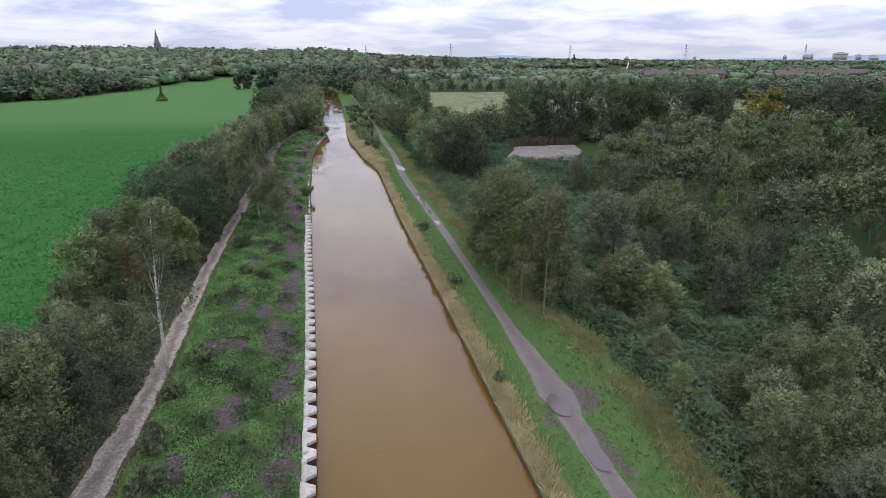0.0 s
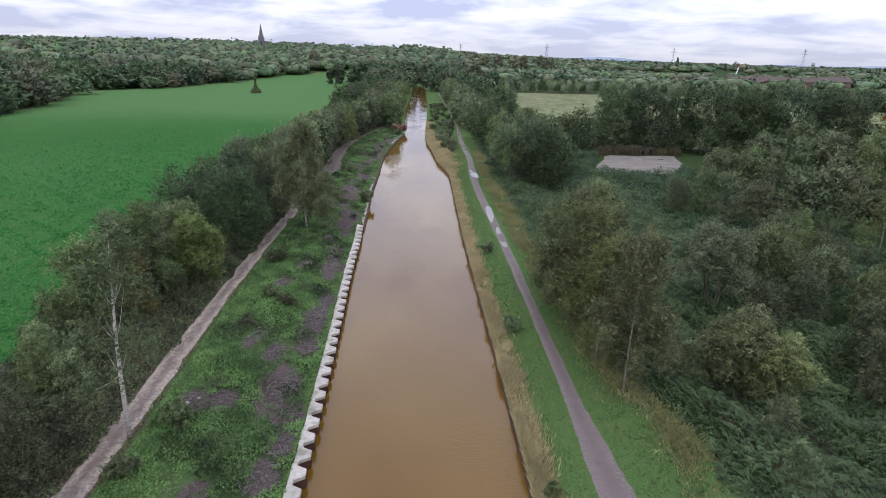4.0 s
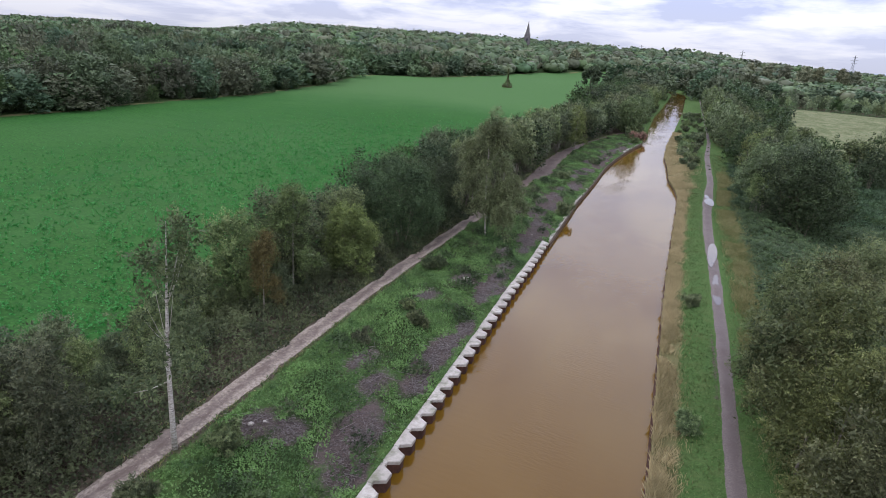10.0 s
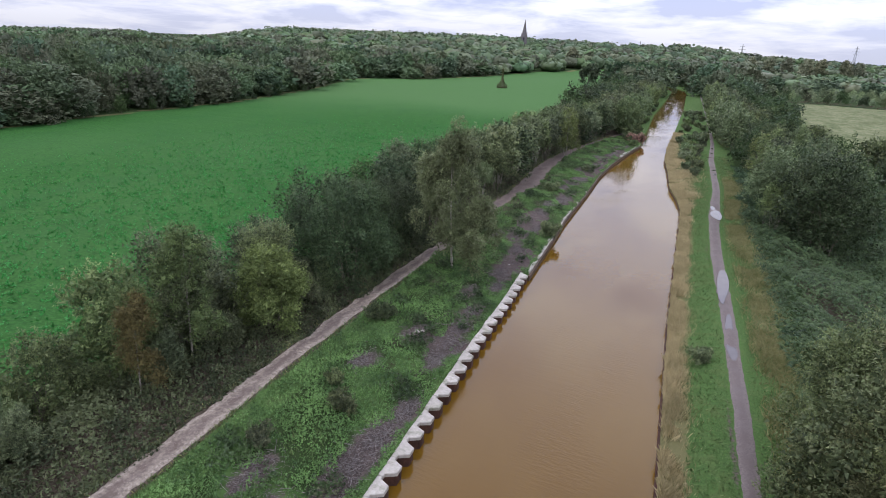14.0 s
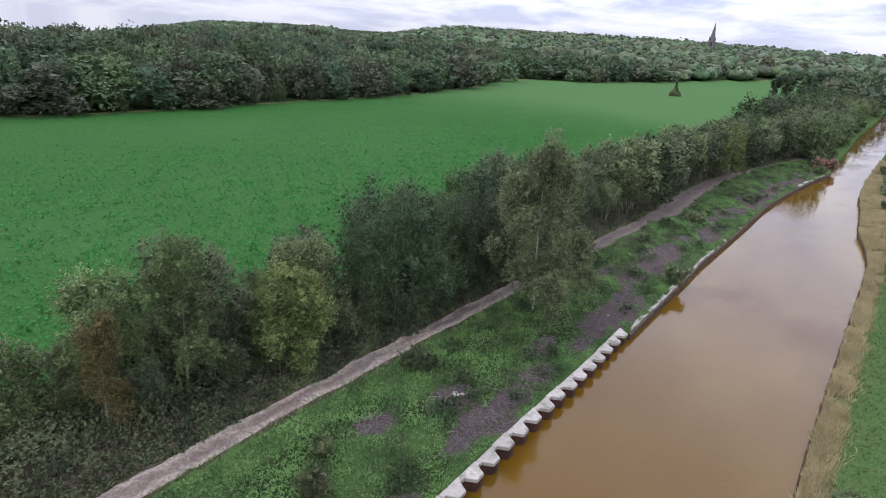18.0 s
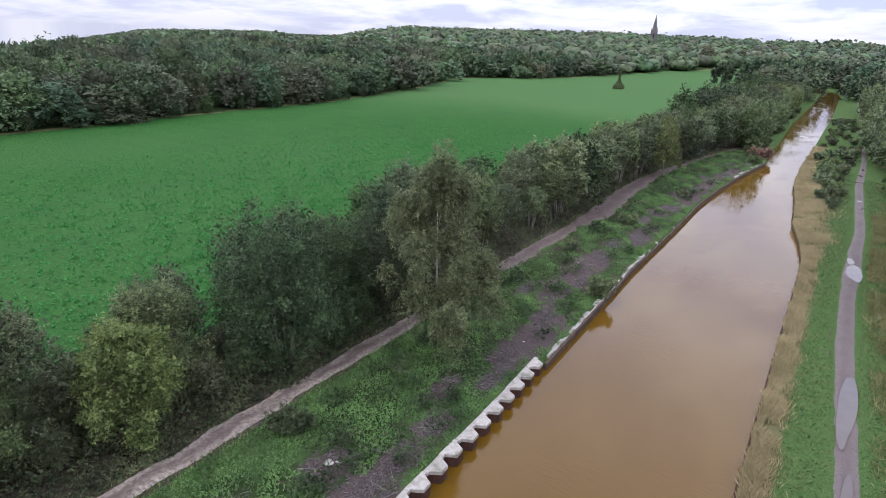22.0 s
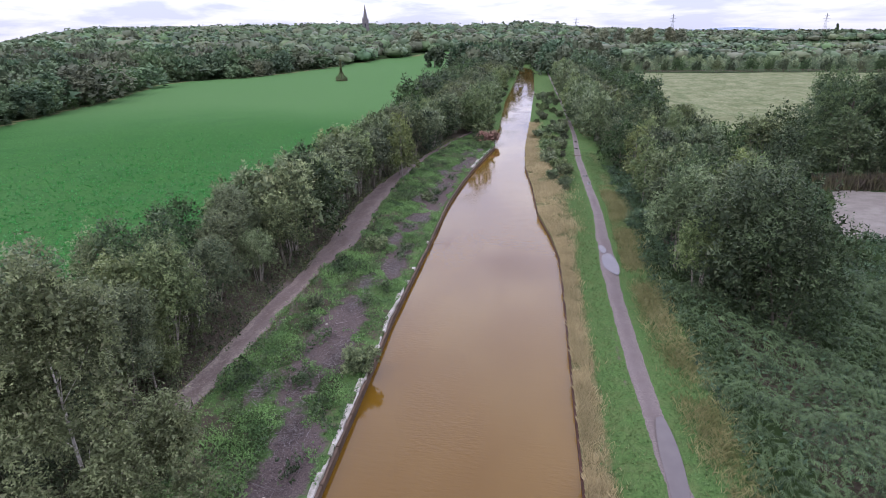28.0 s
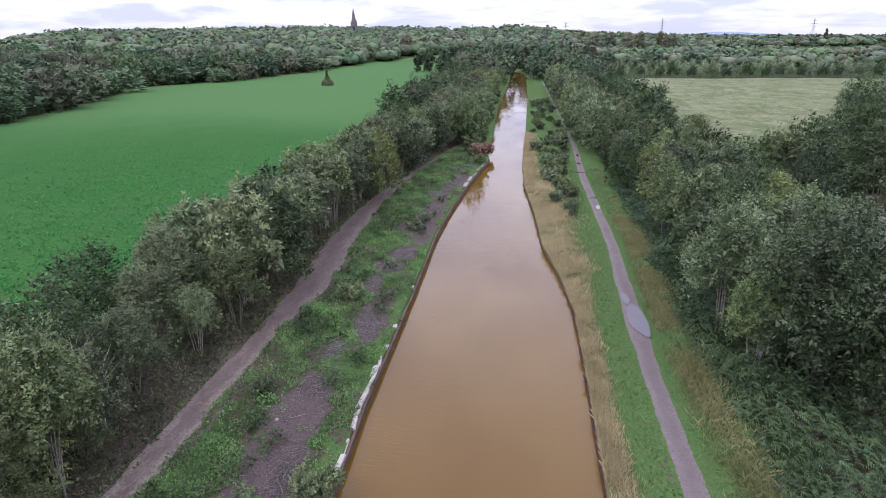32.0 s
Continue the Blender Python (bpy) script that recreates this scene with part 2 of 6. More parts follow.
DULLBIRCH = k.m.copy()
DULLBIRCH.name = "dull_birch_bark"
stops = [n for n in DULLBIRCH.node_tree.nodes if n.type == "VALTORGB"][0].color_ramp.elements
stops[1].color, stops[2].color = (0.17, 0.15, 0.125, 1), (0.30, 0.275, 0.24, 1)

# ground: each zone is a share stored on the sheet, its edge broken up by noise
k = Mat("ground_cover", 1.0, 0, 0.04)
fine, mid_n, big = k.noise(9.0, 5, 0.7), k.noise(1.3, 4), k.noise(0.12, 3)
jit = k.math("MULTIPLY", k.math("SUBTRACT", mid_n, 0.5), 0.9)
jit2 = k.math("MULTIPLY", k.math("SUBTRACT", fine, 0.5), 0.5)


def zone(name):
    s = k.math("ADD", k.math("ADD", k.attr(name), jit), jit2)
    return k.ramp(s, (0.40, 0.0), (0.58, 1.0))


verge = k.mix(k.ramp(fine, (0.3, 0.0), (0.7, 1.0)), (0.0340, 0.0670, 0.0200), (0.0800, 0.1400, 0.0430))
verge = k.mix(k.ramp(mid_n, (0.45, 0.0), (0.7, 0.5)), verge, (0.092, 0.112, 0.044))
crop_t, crop_f = k.noise(2.8, 4, 0.7, stretch=(0.75, 1.15, 1)), k.noise(5.0, 3, 0.6)
crop = k.mix(k.ramp(crop_f, (0.38, 0.0), (0.66, 1.0)), (0.0195, 0.0740, 0.0150), (0.0450, 0.1340, 0.0290))
# dark spots stand in for the shadows between the crop's tussocks
crop = k.mix(k.ramp(crop_t, (0.40, 0.7), (0.52, 0.0)), crop, (0.0090, 0.0400, 0.0090))
crop = k.mix(k.ramp(k.noise(0.16, 3, stretch=(1, 0.6, 1)), (0.45, 0.0), (0.7, 0.5)), crop, (0.018, 0.072, 0.018))
crop = k.mix(k.ramp(k.noise(0.02, 3, stretch=(1, 0.5, 1)), (0.42, 0.0), (0.68, 0.4)), crop, (0.055, 0.120, 0.040))
litter = k.mix(k.ramp(fine, (0.3, 0.0), (0.7, 1.0)), (0.030, 0.025, 0.018), (0.095, 0.078, 0.056))
chips = k.mix(k.ramp(k.noise(16, 5, 0.75), (0.35, 0.0), (0.7, 1.0)), (0.040, 0.030, 0.027), (0.135, 0.106, 0.098))
hay = k.mix(fine, (0.080, 0.082, 0.034), (0.165, 0.150, 0.074))
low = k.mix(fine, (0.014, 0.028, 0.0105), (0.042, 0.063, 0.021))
pasture = k.mix(k.ramp(mid_n, (0.35, 0.0), (0.7, 1.0)), (0.110, 0.125, 0.062), (0.225, 0.222, 0.130))
pasture = k.mix(k.ramp(k.noise(0.11, 4, 0.7), (0.42, 0.0), (0.66, 0.7)), pasture, (0.085, 0.095, 0.042))
pasture = k.mix(k.ramp(k.noise(0.25, 6, 0.8, stretch=(1, 0.5, 1)), (0.48, 0.0), (0.6, 0.8)), pasture, (0.075, 0.100, 0.042))
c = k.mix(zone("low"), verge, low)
c = k.mix(zone("hay"), c, hay)
c = k.mix(zone("litter"), c, litter)
crop = k.mix(k.attr("mown"), crop, k.mix(fine, (0.046, 0.104, 0.032), (0.074, 0.146, 0.050)))
c = k.mix(zone("crop"), c, crop)
c = k.mix(zone("chips"), c, chips)
c = k.mix(zone("pasture"), c, pasture)
c = k.mix(zone("mud"), c, k.mix(k.ramp(fine, (0.3, 0.0), (0.7, 1.0)), (0.050, 0.039, 0.034), (0.130, 0.105, 0.092)))
GROUND = k.color(c).bump(k.math("ADD", k.math("MULTIPLY", fine, 0.5), k.math("MULTIPLY", mid_n, 1.0)), 0.9, 0.12).m

k = Mat("sandy_earth", 0.95, 0, 0.15)
n = k.noise(6, 5, 0.7)
SAND = k.color(k.mix(k.ramp(k.noise(0.6, 3), (0.4, 0.0), (0.7, 1.0)), k.mix(n, (0.112, 0.098, 0.084), (0.161, 0.14, 0.119)), (0.182, 0.1645, 0.1435))).bump(n, 0.4, 0.03).m


def path_mat(name, a, b, stain, grit=14, muddy=None):
    k = Mat(name, 0.85, 0, 0.25)
    f, m = k.noise(grit, 6, 0.75), k.noise(0.9, 4, 0.65)
    c = k.mix(k.ramp(f, (0.38, 0.0), (0.62, 1.0)), a, b)
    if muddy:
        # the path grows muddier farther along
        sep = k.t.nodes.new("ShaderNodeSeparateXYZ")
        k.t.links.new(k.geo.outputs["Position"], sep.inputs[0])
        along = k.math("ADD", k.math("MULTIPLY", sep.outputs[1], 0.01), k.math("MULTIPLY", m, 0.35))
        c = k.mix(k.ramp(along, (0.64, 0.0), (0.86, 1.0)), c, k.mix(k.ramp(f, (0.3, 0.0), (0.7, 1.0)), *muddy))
    worn = k.math("ADD", k.math("MULTIPLY", k.attr("tread"), 0.45), k.math("MULTIPLY", k.noise(2.2, 5, 0.7, stretch=(1, 0.35, 1)), 0.75))
    c = k.mix(k.ramp(worn, (0.58, 0.0), (0.88, 0.85)), c, stain)
    c = k.mix(k.ramp(m, (0.52, 0.0), (0.66, 0.5)), c, stain)
    c = k.mix(k.ramp(k.cells(9.0), (0.08, 0.6), (0.16, 0.0)), c, [v * 1.35 for v in b])
    k.rough(k.math("SUBTRACT", 0.95, k.math("MULTIPLY", k.ramp(m, (0.45, 0.0), (0.65, 1.0)), 0.25)))
    return k.color(c).bump(f, 0.5, 0.03).m


TOWPATH = path_mat("cinder_towpath", (0.088, 0.071, 0.066), (0.166, 0.136, 0.126), (0.100, 0.079, 0.074))
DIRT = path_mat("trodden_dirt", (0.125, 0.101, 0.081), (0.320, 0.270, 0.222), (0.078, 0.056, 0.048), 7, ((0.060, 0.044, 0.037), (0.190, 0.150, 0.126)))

k = Mat("silty_canal_water", 0.03, 0, 0.5)
k.b.inputs["IOR"].default_value = 1.33
n = k.noise(0.10, 4, 0.6, stretch=(1.2, 0.6, 1))
k.color(k.mix(k.ramp(n, (0.35, 0.0), (0.7, 1.0)), (0.096, 0.049, 0.0045), (0.110, 0.059, 0.008)))
rip = k.math("ADD", k.noise(1.6, 3, 0.5, stretch=(0.5, 2.2, 1)), k.math("MULTIPLY", k.noise(0.35, 2, 0.5), 0.8))
calm = k.ramp(k.noise(0.07, 2), (0.4, 0.15), (0.68, 1.0))
gust = k.ramp(k.noise(0.22, 3, 0.6, stretch=(1, 0.45, 1)), (0.5, 0.0), (0.62, 1.0))
fine_r = k.math("MULTIPLY", k.math("MULTIPLY", k.noise(5.5, 2, 0.5, stretch=(0.4, 1.3, 1)), gust), 1.8)
WATER = k.bump(k.math("ADD", k.math("MULTIPLY", rip, calm), fine_r), 0.09, 0.08).m

k = Mat("puddle_water", 0.05, 0, 0.5)
k.b.inputs["IOR"].default_value = 1.33
PUDDLE = k.color(k.mix(k.noise(1.5), (0.070, 0.058, 0.055), (0.100, 0.084, 0.080))).m

k = Mat("weathered_concrete", 0.85, 0, 0.3)
n = k.noise(5, 6, 0.7)
c = k.mix(k.ramp(n, (0.3, 0.0), (0.7, 1.0)), (0.26, 0.235, 0.205), (0.46, 0.43, 0.385))
c = k.mix(k.math("MULTIPLY", k.inf.outputs["Random"], 0.55), c, (0.22, 0.200, 0.172))
c = k.mix(k.ramp(k.noise(1.4, 4), (0.52, 0.0), (0.68, 0.75)), c, (0.112, 0.119, 0.07))
CONCRETE = k.color(c).bump(n, 0.4, 0.02).m

k = Mat("rusted_steel", 0.85, 0.1, 0.3)
n = k.noise(4, 6, 0.7, stretch=(1, 1, 0.4))
RUST = k.color(k.ramp(n, (0.3, (0.0245, 0.0126, 0.0098)), (0.6, (0.07, 0.0315, 0.021)), (0.8, (0.105, 0.0525, 0.0315)))).bump(n, 0.5, 0.02).m

k = Mat("wet_timber", 0.8, 0, 0.3)
n = k.noise(3, 6, 0.7, stretch=(1, 0.3, 1))
TIMBER = k.color(k.ramp(n, (0.3, (0.035, 0.0231, 0.0154)), (0.7, (0.112, 0.0735, 0.049)))).bump(n, 0.5, 0.02).m

k = Mat("dead_twigs", 0.9, 0, 0.1)
TWIG = k.color(k.mix(k.geo.outputs["Random Per Island"], (0.055, 0.046, 0.044), (0.25, 0.222, 0.212))).m


def plain(name, a, b, scale=3.0, rough=0.8, metal=0.0):
    k = Mat(name, rough, metal)
    n = k.noise(scale, 5, 0.65)
    return k.color(k.mix(k.ramp(n, (0.3, 0.0), (0.7, 1.0)), a, b)).bump(n, 0.3, 0.02).m


STONE = plain("sooty_stone", (0.084, 0.077, 0.077), (0.154, 0.14, 0.14), 0.5)
SLATE = plain("slate_roof", (0.07, 0.07, 0.077), (0.126, 0.126, 0.133), 1.0)
BRICK = plain("red_brick", (0.110, 0.062, 0.050), (0.160, 0.092, 0.072), 1.0)
TILES = plain("dull_roof_tiles", (0.070, 0.052, 0.047), (0.110, 0.084, 0.076), 0.8)
PALEWALL = plain("pale_render", (0.315, 0.308, 0.294), (0.42, 0.413, 0.399), 0.4)
STEEL = plain("galvanised_steel", (0.154, 0.161, 0.175), (0.224, 0.231, 0.245), 0.5, 0.6, 0.3)
WHITE = plain("white_paint", (0.72, 0.72, 0.71), (0.80, 0.80, 0.79), 0.6, 0.5)
RED = plain("red_paint", (0.315, 0.042, 0.035), (0.385, 0.063, 0.049), 0.6, 0.5)
# distance haze painted into the hills as a pale blue-grey
HAZEHILL = plain("haze_painted_hills", (0.30, 0.36, 0.47), (0.36, 0.42, 0.53), 0.004, 1.0)
POST = plain("brown_fence_wood", (0.049, 0.035, 0.0245), (0.105, 0.077, 0.056), 2.0)
k = Mat("window_glass", 0.1, 0, 0.5)
GLASS = k.color((0.021, 0.0245, 0.0315)).m

# ---- the plan ----
LBY = [-60, 5, 15, 26, 37, 45, 50, 61, 66, 72, 82, 91, 100, 110, 118, 125, 128, 148, 193, 267, 325, 345, 370]
LBX = [2.8, 2.0, 1.7, 1.2, 0.6, 0.3, 0.0, -0.5, -0.8, -0.9, -1.1, -1.4, -1.2, -0.6, 0.1, 0.9, 0.3, -0.1, -1.8, -2.4, -3.5, -8, -22]
RBY = [-60, 4, 12, 24, 35, 47, 62, 72, 78, 84, 90, 100, 111, 124, 149, 182, 215, 267, 325, 350, 370]
RBX = [11.9, 11.0, 10.8, 10.5, 10.15, 9.8, 9.6, 9.5, 9.4, 8.7, 7.6, 6.9, 5.8, 5.4, 5.4, 5.2, 5.2, 4.2, 3.0, 0.5, -8]
LPY = [-40, 5.5, 14, 20, 30, 42, 53, 62, 72, 79, 88, 98, 109, 118, 130, 140]
LPX = [-6.6, -6.7, -6.65, -6.95, -7.45, -7.7, -7.8, -7.9, -7.95, -7.7, -8.6, -8.9, -8.2, -7.0, -5.1, -3.0]
LPW = [0.9, 0.9, 0.62, 0.65, 0.6, 0.6, 0.62, 0.75, 0.7, 1.35, 1.25, 1.0, 0.55, 0.4, 0.3, 0.2]
TPY = [-40, 5, 8, 10, 12, 18, 28, 38, 50, 62, 72, 76, 82, 90, 100, 115, 134, 155, 200, 320]
TPX = [14.4, 13.9, 13.95, 14.0, 13.95, 13.8, 13.65, 13.5, 13.2, 12.75, 12.65, 12.8, 12.85, 13.1, 12.9, 12.65, 13.0, 12.75, 11.8, 9.0]
TPW = [0.5, 0.5, 0.6, 0.95, 0.75, 0.42, 0.35, 0.38, 0.42, 0.46, 0.46, 0.62, 0.5, 0.42, 0.42, 0.42, 0.36, 0.3, 0.3, 0.3]
RGY = [-20, 4, 8, 15, 21, 36, 55, 62, 67, 72, 77, 90, 130]
RGX = [18.4, 18.1, 18.7, 18.5, 17.2, 16.0, 15.8, 15.7, 15.5, 15.3, 15.0, 15.6, 15.6]
WEY = [-80, 48, 74, 100, 142, 205, 240, 264, 290, 300, 346, 430, 490, 590]
WEX = [-101, -101, -100, -103, -107, -125, -138, -148, -146, -132, -122, -120, -112, -62]


def lb(y):
    return np.interp(y, LBY, LBX)


def rb(y):
    return np.interp(y, RBY, RBX)


def lpath(y):
    return np.interp(y, LPY, LPX)


def tpath(y):
    return np.interp(y, TPY, TPX)


def rough(y):
    return np.interp(y, RGY, RGX)


def wedge(y):
    return np.interp(y, WEY, WEX)


def smooth(a, b, v):
    t = np.clip((np.asarray(v, float) - a) / (b - a), 0, 1)
    return t * t * (3 - 2 * t)


def hill(x, y):
    """The rise of the land towards the church and the woods."""
    az = np.degrees(np.arctan2(x - 8, y - 15))
    r = np.hypot(x - 8, y - 15)
    top = np.interp(az, [-95, -82, -75, -66, -58, -50, -47, -44, -38, -20, 0, 12, 25, 45, 60], [-34, -29, -22, -9, 2, 6, 1, 4, 17, 22, 20, 12, 8, 5, 4])
    start = np.interp(az, [-90, -50, -30, 0, 20], [120, 140, 330, 480, 500])
    return top * smooth(0, 1, (r - start) / 420.0) - 0.10 * np.clip(r - 500, 0, None) * np.interp(az, [-88, -60, 60, 120], [1, 0, 0, 0.5])


def wob(x, y, s):
    """A cheap, smooth unevenness between -1 and 1."""
    return (np.sin(x * 1.3 * s + 1.7 * np.sin(y * 0.7 * s)) + np.sin(y * 1.1 * s + 1.3 * np.sin(x * 0.9 * s + 2.0)) + np.sin((x + y) * 0.6 * s + 0.5)) / 3


def gz(x, y):
    """The height of the ground; the canal's water stands at 0."""
    x, y = np.asarray(x, float), np.asarray(y, float)
    L, R = lb(y), rb(y)
    left = 0.50 + 0.35 * smooth(0, 5, L - x) - 1.9 * smooth(10.5, 19, L - x) + 0.06 * wob(x, y, 1.6) * smooth(0.3, 1.5, L - x)
    field = -0.6 * smooth(40, 200, y - 60) + 0.5 * wob(x, y, 0.02)
    left = left + field * smooth(20, 60, L - x)
    right = 0.22 + 0.45 * smooth(0.1, 2.6, x - R) - 1.5 * smooth(7.0, 16, x - R) + 0.05 * wob(x, y, 1.3) * smooth(0.3, 1.5, x - R)
    right = right + 0.3 * wob(x, y, 0.15) * smooth(14, 30, x - R)
    z = np.where(x < (L + R) / 2, left, right) + hill(x, y)
    inside = (x > L - 0.02) & (x < R + 0.02) & (y < 372)
    return np.where(inside, -1.4, z)


# ---- mesh helpers ----
def build_mesh(name, verts, faces, mat, smooth_on=False):
    """A mesh from an (n, 3) array and an (m, 3 or 4) array of corners."""
    verts, faces = np.asarray(verts, np.float32), np.asarray(faces, np.int32)
    me = bpy.data.meshes.new(name)
    k = faces.shape[1]
    me.vertices.add(len(verts))
    me.vertices.foreach_set("co", verts.ravel())
    me.loops.add(faces.size)
    me.loops.foreach_set("vertex_index", faces.ravel())
    me.polygons.add(len(faces))
    me.polygons.foreach_set("loop_start", np.arange(0, faces.size, k, dtype=np.int32))
    me.polygons.foreach_set("loop_total", np.full(len(faces), k, np.int32))
    if smooth_on:
        me.polygons.foreach_set("use_smooth", np.ones(len(faces), bool))
    me.materials.append(mat)
    me.update(calc_edges=True)
    return me


def part(name, me, parent=None, label="", m=None):
    """One mesh as an object under a thing."""
    ob = new(name, me)
    if parent is not None:
        ob.parent = parent
    if m is not None:
        ob.matrix_basis = m
    return tagged(ob, label)


def thing(name, label, category, group="", kind="", m=None):
    ob = new(name)
    ob.empty_display_size = 0.2
    if m is not None:
        ob.matrix_basis = m
    return tagged(ob, label, category, group, kind)


def bm_mesh(name, bm, mat):
    me = bpy.data.meshes.new(name)
    bm.to_mesh(me)
    bm.free()
    me.materials.append(mat)
    return me


def box_bm(sx, sy, sz, bevel=0.0, at=(0, 0, 0), bm=None):
    bm = bm or bmesh.new()
    made = bmesh.ops.create_cube(bm, size=1.0, matrix=Matrix.Translation(at) @ Matrix.Diagonal((sx, sy, sz, 1)))
    if bevel:
        es = {e for v in made["verts"] for e in v.link_edges}
        bmesh.ops.bevel(bm, geom=list(es), offset=bevel, segments=1, affect="EDGES")
    return bm


def prism(poly, z0, z1):
    """Corners and triangles of an upright prism over a plan polygon."""
    bm = bmesh.new()
    f = bm.faces.new([bm.verts.new((x, y, z0)) for x, y in poly])
    made = bmesh.ops.extrude_face_region(bm, geom=[f])
    for v in made["geom"]:
        if isinstance(v, bmesh.types.BMVert):
            v.co.z = z1
    bmesh.ops.recalc_face_normals(bm, faces=bm.faces)
    return bm


def tube(points, radii, sides=6):
    """Verts and quads of a tapered tube along points."""
    pts = np.asarray(points, float)
    n = len(pts)
    d = np.gradient(pts, axis=0)
    d /= np.linalg.norm(d, axis=1)[:, None] + 1e-9
    ref = np.where(np.abs(d[:, 2:3]) > 0.9, [[1.0, 0, 0]], [[0, 0, 1.0]])
    u = np.cross(d, ref)
    u /= np.linalg.norm(u, axis=1)[:, None] + 1e-9
    w = np.cross(d, u)
    a = np.linspace(0, 2 * np.pi, sides, endpoint=False)
    ring = u[:, None] * np.cos(a)[None, :, None] + w[:, None] * np.sin(a)[None, :, None]
    v = (pts[:, None] + ring * np.asarray(radii, float)[:, None, None]).reshape(-1, 3)
    i, j = np.meshgrid(np.arange(n - 1), np.arange(sides), indexing="ij")
    j2 = (j + 1) % sides
    q = np.stack([i * sides + j, i * sides + j2, (i + 1) * sides + j2, (i + 1) * sides + j], -1).reshape(-1, 4)
    return v, q


def joined(parts):
    vs, fs, base = [], [], 0
    for v, f in parts:
        vs.append(v)
        fs.append(f + base)
        base += len(v)
    return np.concatenate(vs), np.concatenate(fs)


# ---- the ground: one sheet to the horizon, with the canal's bed cut into it ----
rng = np.random.default_rng(7)


def spaced(stops):
    out = [stops[0][0]]
    for (a, _), (b, step) in zip(stops, stops[1:]):
        out += list(np.linspace(a, b, max(1, int(round((b - a) / step))) + 1)[1:])
    return np.array(out)


ys = spaced([(-700, 0), (-60, 80), (-20, 5), (0, 1.0), (130, 0.5), (220, 2), (380, 6), (700, 25), (1500, 90), (4500, 600)])
# columns: offsets from the left bank to the left, across the bed, and from the right bank to the right
offl = spaced([(0, 0), (0.12, 0.12), (11, 0.45), (20, 1.2), (60, 5), (95, 6), (165, 2.5), (420, 26), (1200, 120), (4000, 700)])
offr = spaced([(0, 0), (0.12, 0.12), (9, 0.45), (20, 1.2), (60, 5), (160, 10), (420, 26), (1200, 120), (4000, 700)])
bed = np.array([0.004, 0.5, 0.996])
shelf = np.where(ys < 50.1, 0.60, 0.09)
Lr, Rr = (lb(ys) - shelf)[:, None], (rb(ys) + 0.06)[:, None]
gx = np.concatenate([Lr - offl[::-1][None], Lr + (Rr - Lr) * bed[None], Rr + offr[None]], 1)
gy = np.repeat(ys[:, None], gx.shape[1], 1)
gzv = gz(gx - np.where(gx <= Lr, 1e-6, 0), gy)
nl = len(offl)
gzv[:, nl - 1], gzv[:, nl + 3] = gz(lb(ys) - 0.05, ys), gz(rb(ys) + 0.08, ys)
gzv[:, nl:nl + 3] = -1.4
past = ys > 371
gzv[past, nl:nl + 3] = gzv[past, nl - 1][:, None]
nr, nc = gx.shape
vi = np.arange(nr * nc).reshape(nr, nc)
quads = np.stack([vi[:-1, :-1], vi[:-1, 1:], vi[1:, 1:], vi[1:, :-1]], -1).reshape(-1, 4)
gm = build_mesh("ground", np.stack([gx, gy, gzv], -1).reshape(-1, 3), quads, GROUND, True)
X, Y = gx.ravel(), gy.ravel()
Ld, Rd = lb(Y) - X, X - rb(Y)


def band(v, a, b, soft):
    return smooth(a - soft, a + soft, v) * (1 - smooth(b - soft, b + soft, v))


def blobs(spots):
    out = np.zeros_like(X)
    for cx, cy, rx, ry, s in spots:
        out = np.maximum(out, s * (1 - smooth(0.25, 1.7, np.hypot((X - cx) / rx, (Y - cy) / ry))))
    return out


CHIPS = [(-2.2, 11, 0.9, 2.2, 0.75), (-3.4, 24.5, 0.8, 1.4, 0.7), (-1.9, 23, 0.7, 1.5, 0.75), (-3.9, 7.0, 0.8, 1.3, 0.7), (-1.4, 4.0, 0.8, 2.0, 0.7), (-2.6, 44.5, 0.8, 1.8, 0.65), (-4.8, 57.5, 0.7, 1.6, 0.6), (-3.4, 85.5, 0.9, 2.2, 0.75), (-4.6, 17.9, 1.0, 1.2, 0.8), (-3.1, 18.2, 0.9, 1.0, 0.7), (-1.0, 19.5, 1.0, 2.6, 0.85), (-0.6, 27, 0.9, 4.0, 0.8), (-3.0, 37.5, 0.9, 1.6, 0.75),
         (-1.2, 38, 0.9, 3.5, 0.8), (-4.0, 33.6, 0.8, 1.2, 0.7), (-1.6, 52, 1.3, 4.5, 0.85), (-3.4, 63.5, 1.3, 5.5, 0.95), (-2.6, 75, 1.1, 4.5, 0.8), (-2.7, 96, 1.3, 11, 0.95), (-1.4, 112, 1.0, 6, 0.7)]
for i in range(25):
    cy = -5 + i * 2.25
    if i % 5 != 2:
        CHIPS.append((float(lb(cy)) - 1.55 - 0.3 * math.sin(i * 1.9), cy, 0.75 + 0.2 * math.sin(i * 2.7), 1.3, 0.8 + 0.1 * math.sin(i * 1.3)))
for i in range(22):
    cy = 55 + i * 3.1
    if i % 4 != 3:
        CHIPS.append((float(lb(cy)) - 2.1 - 0.8 * math.sin(i * 1.7), cy, 0.8 + 0.25 * math.sin(i * 2.3), 1.7 + 0.4 * math.sin(i * 1.1), 0.72 + 0.12 * math.sin(i * 0.9)))
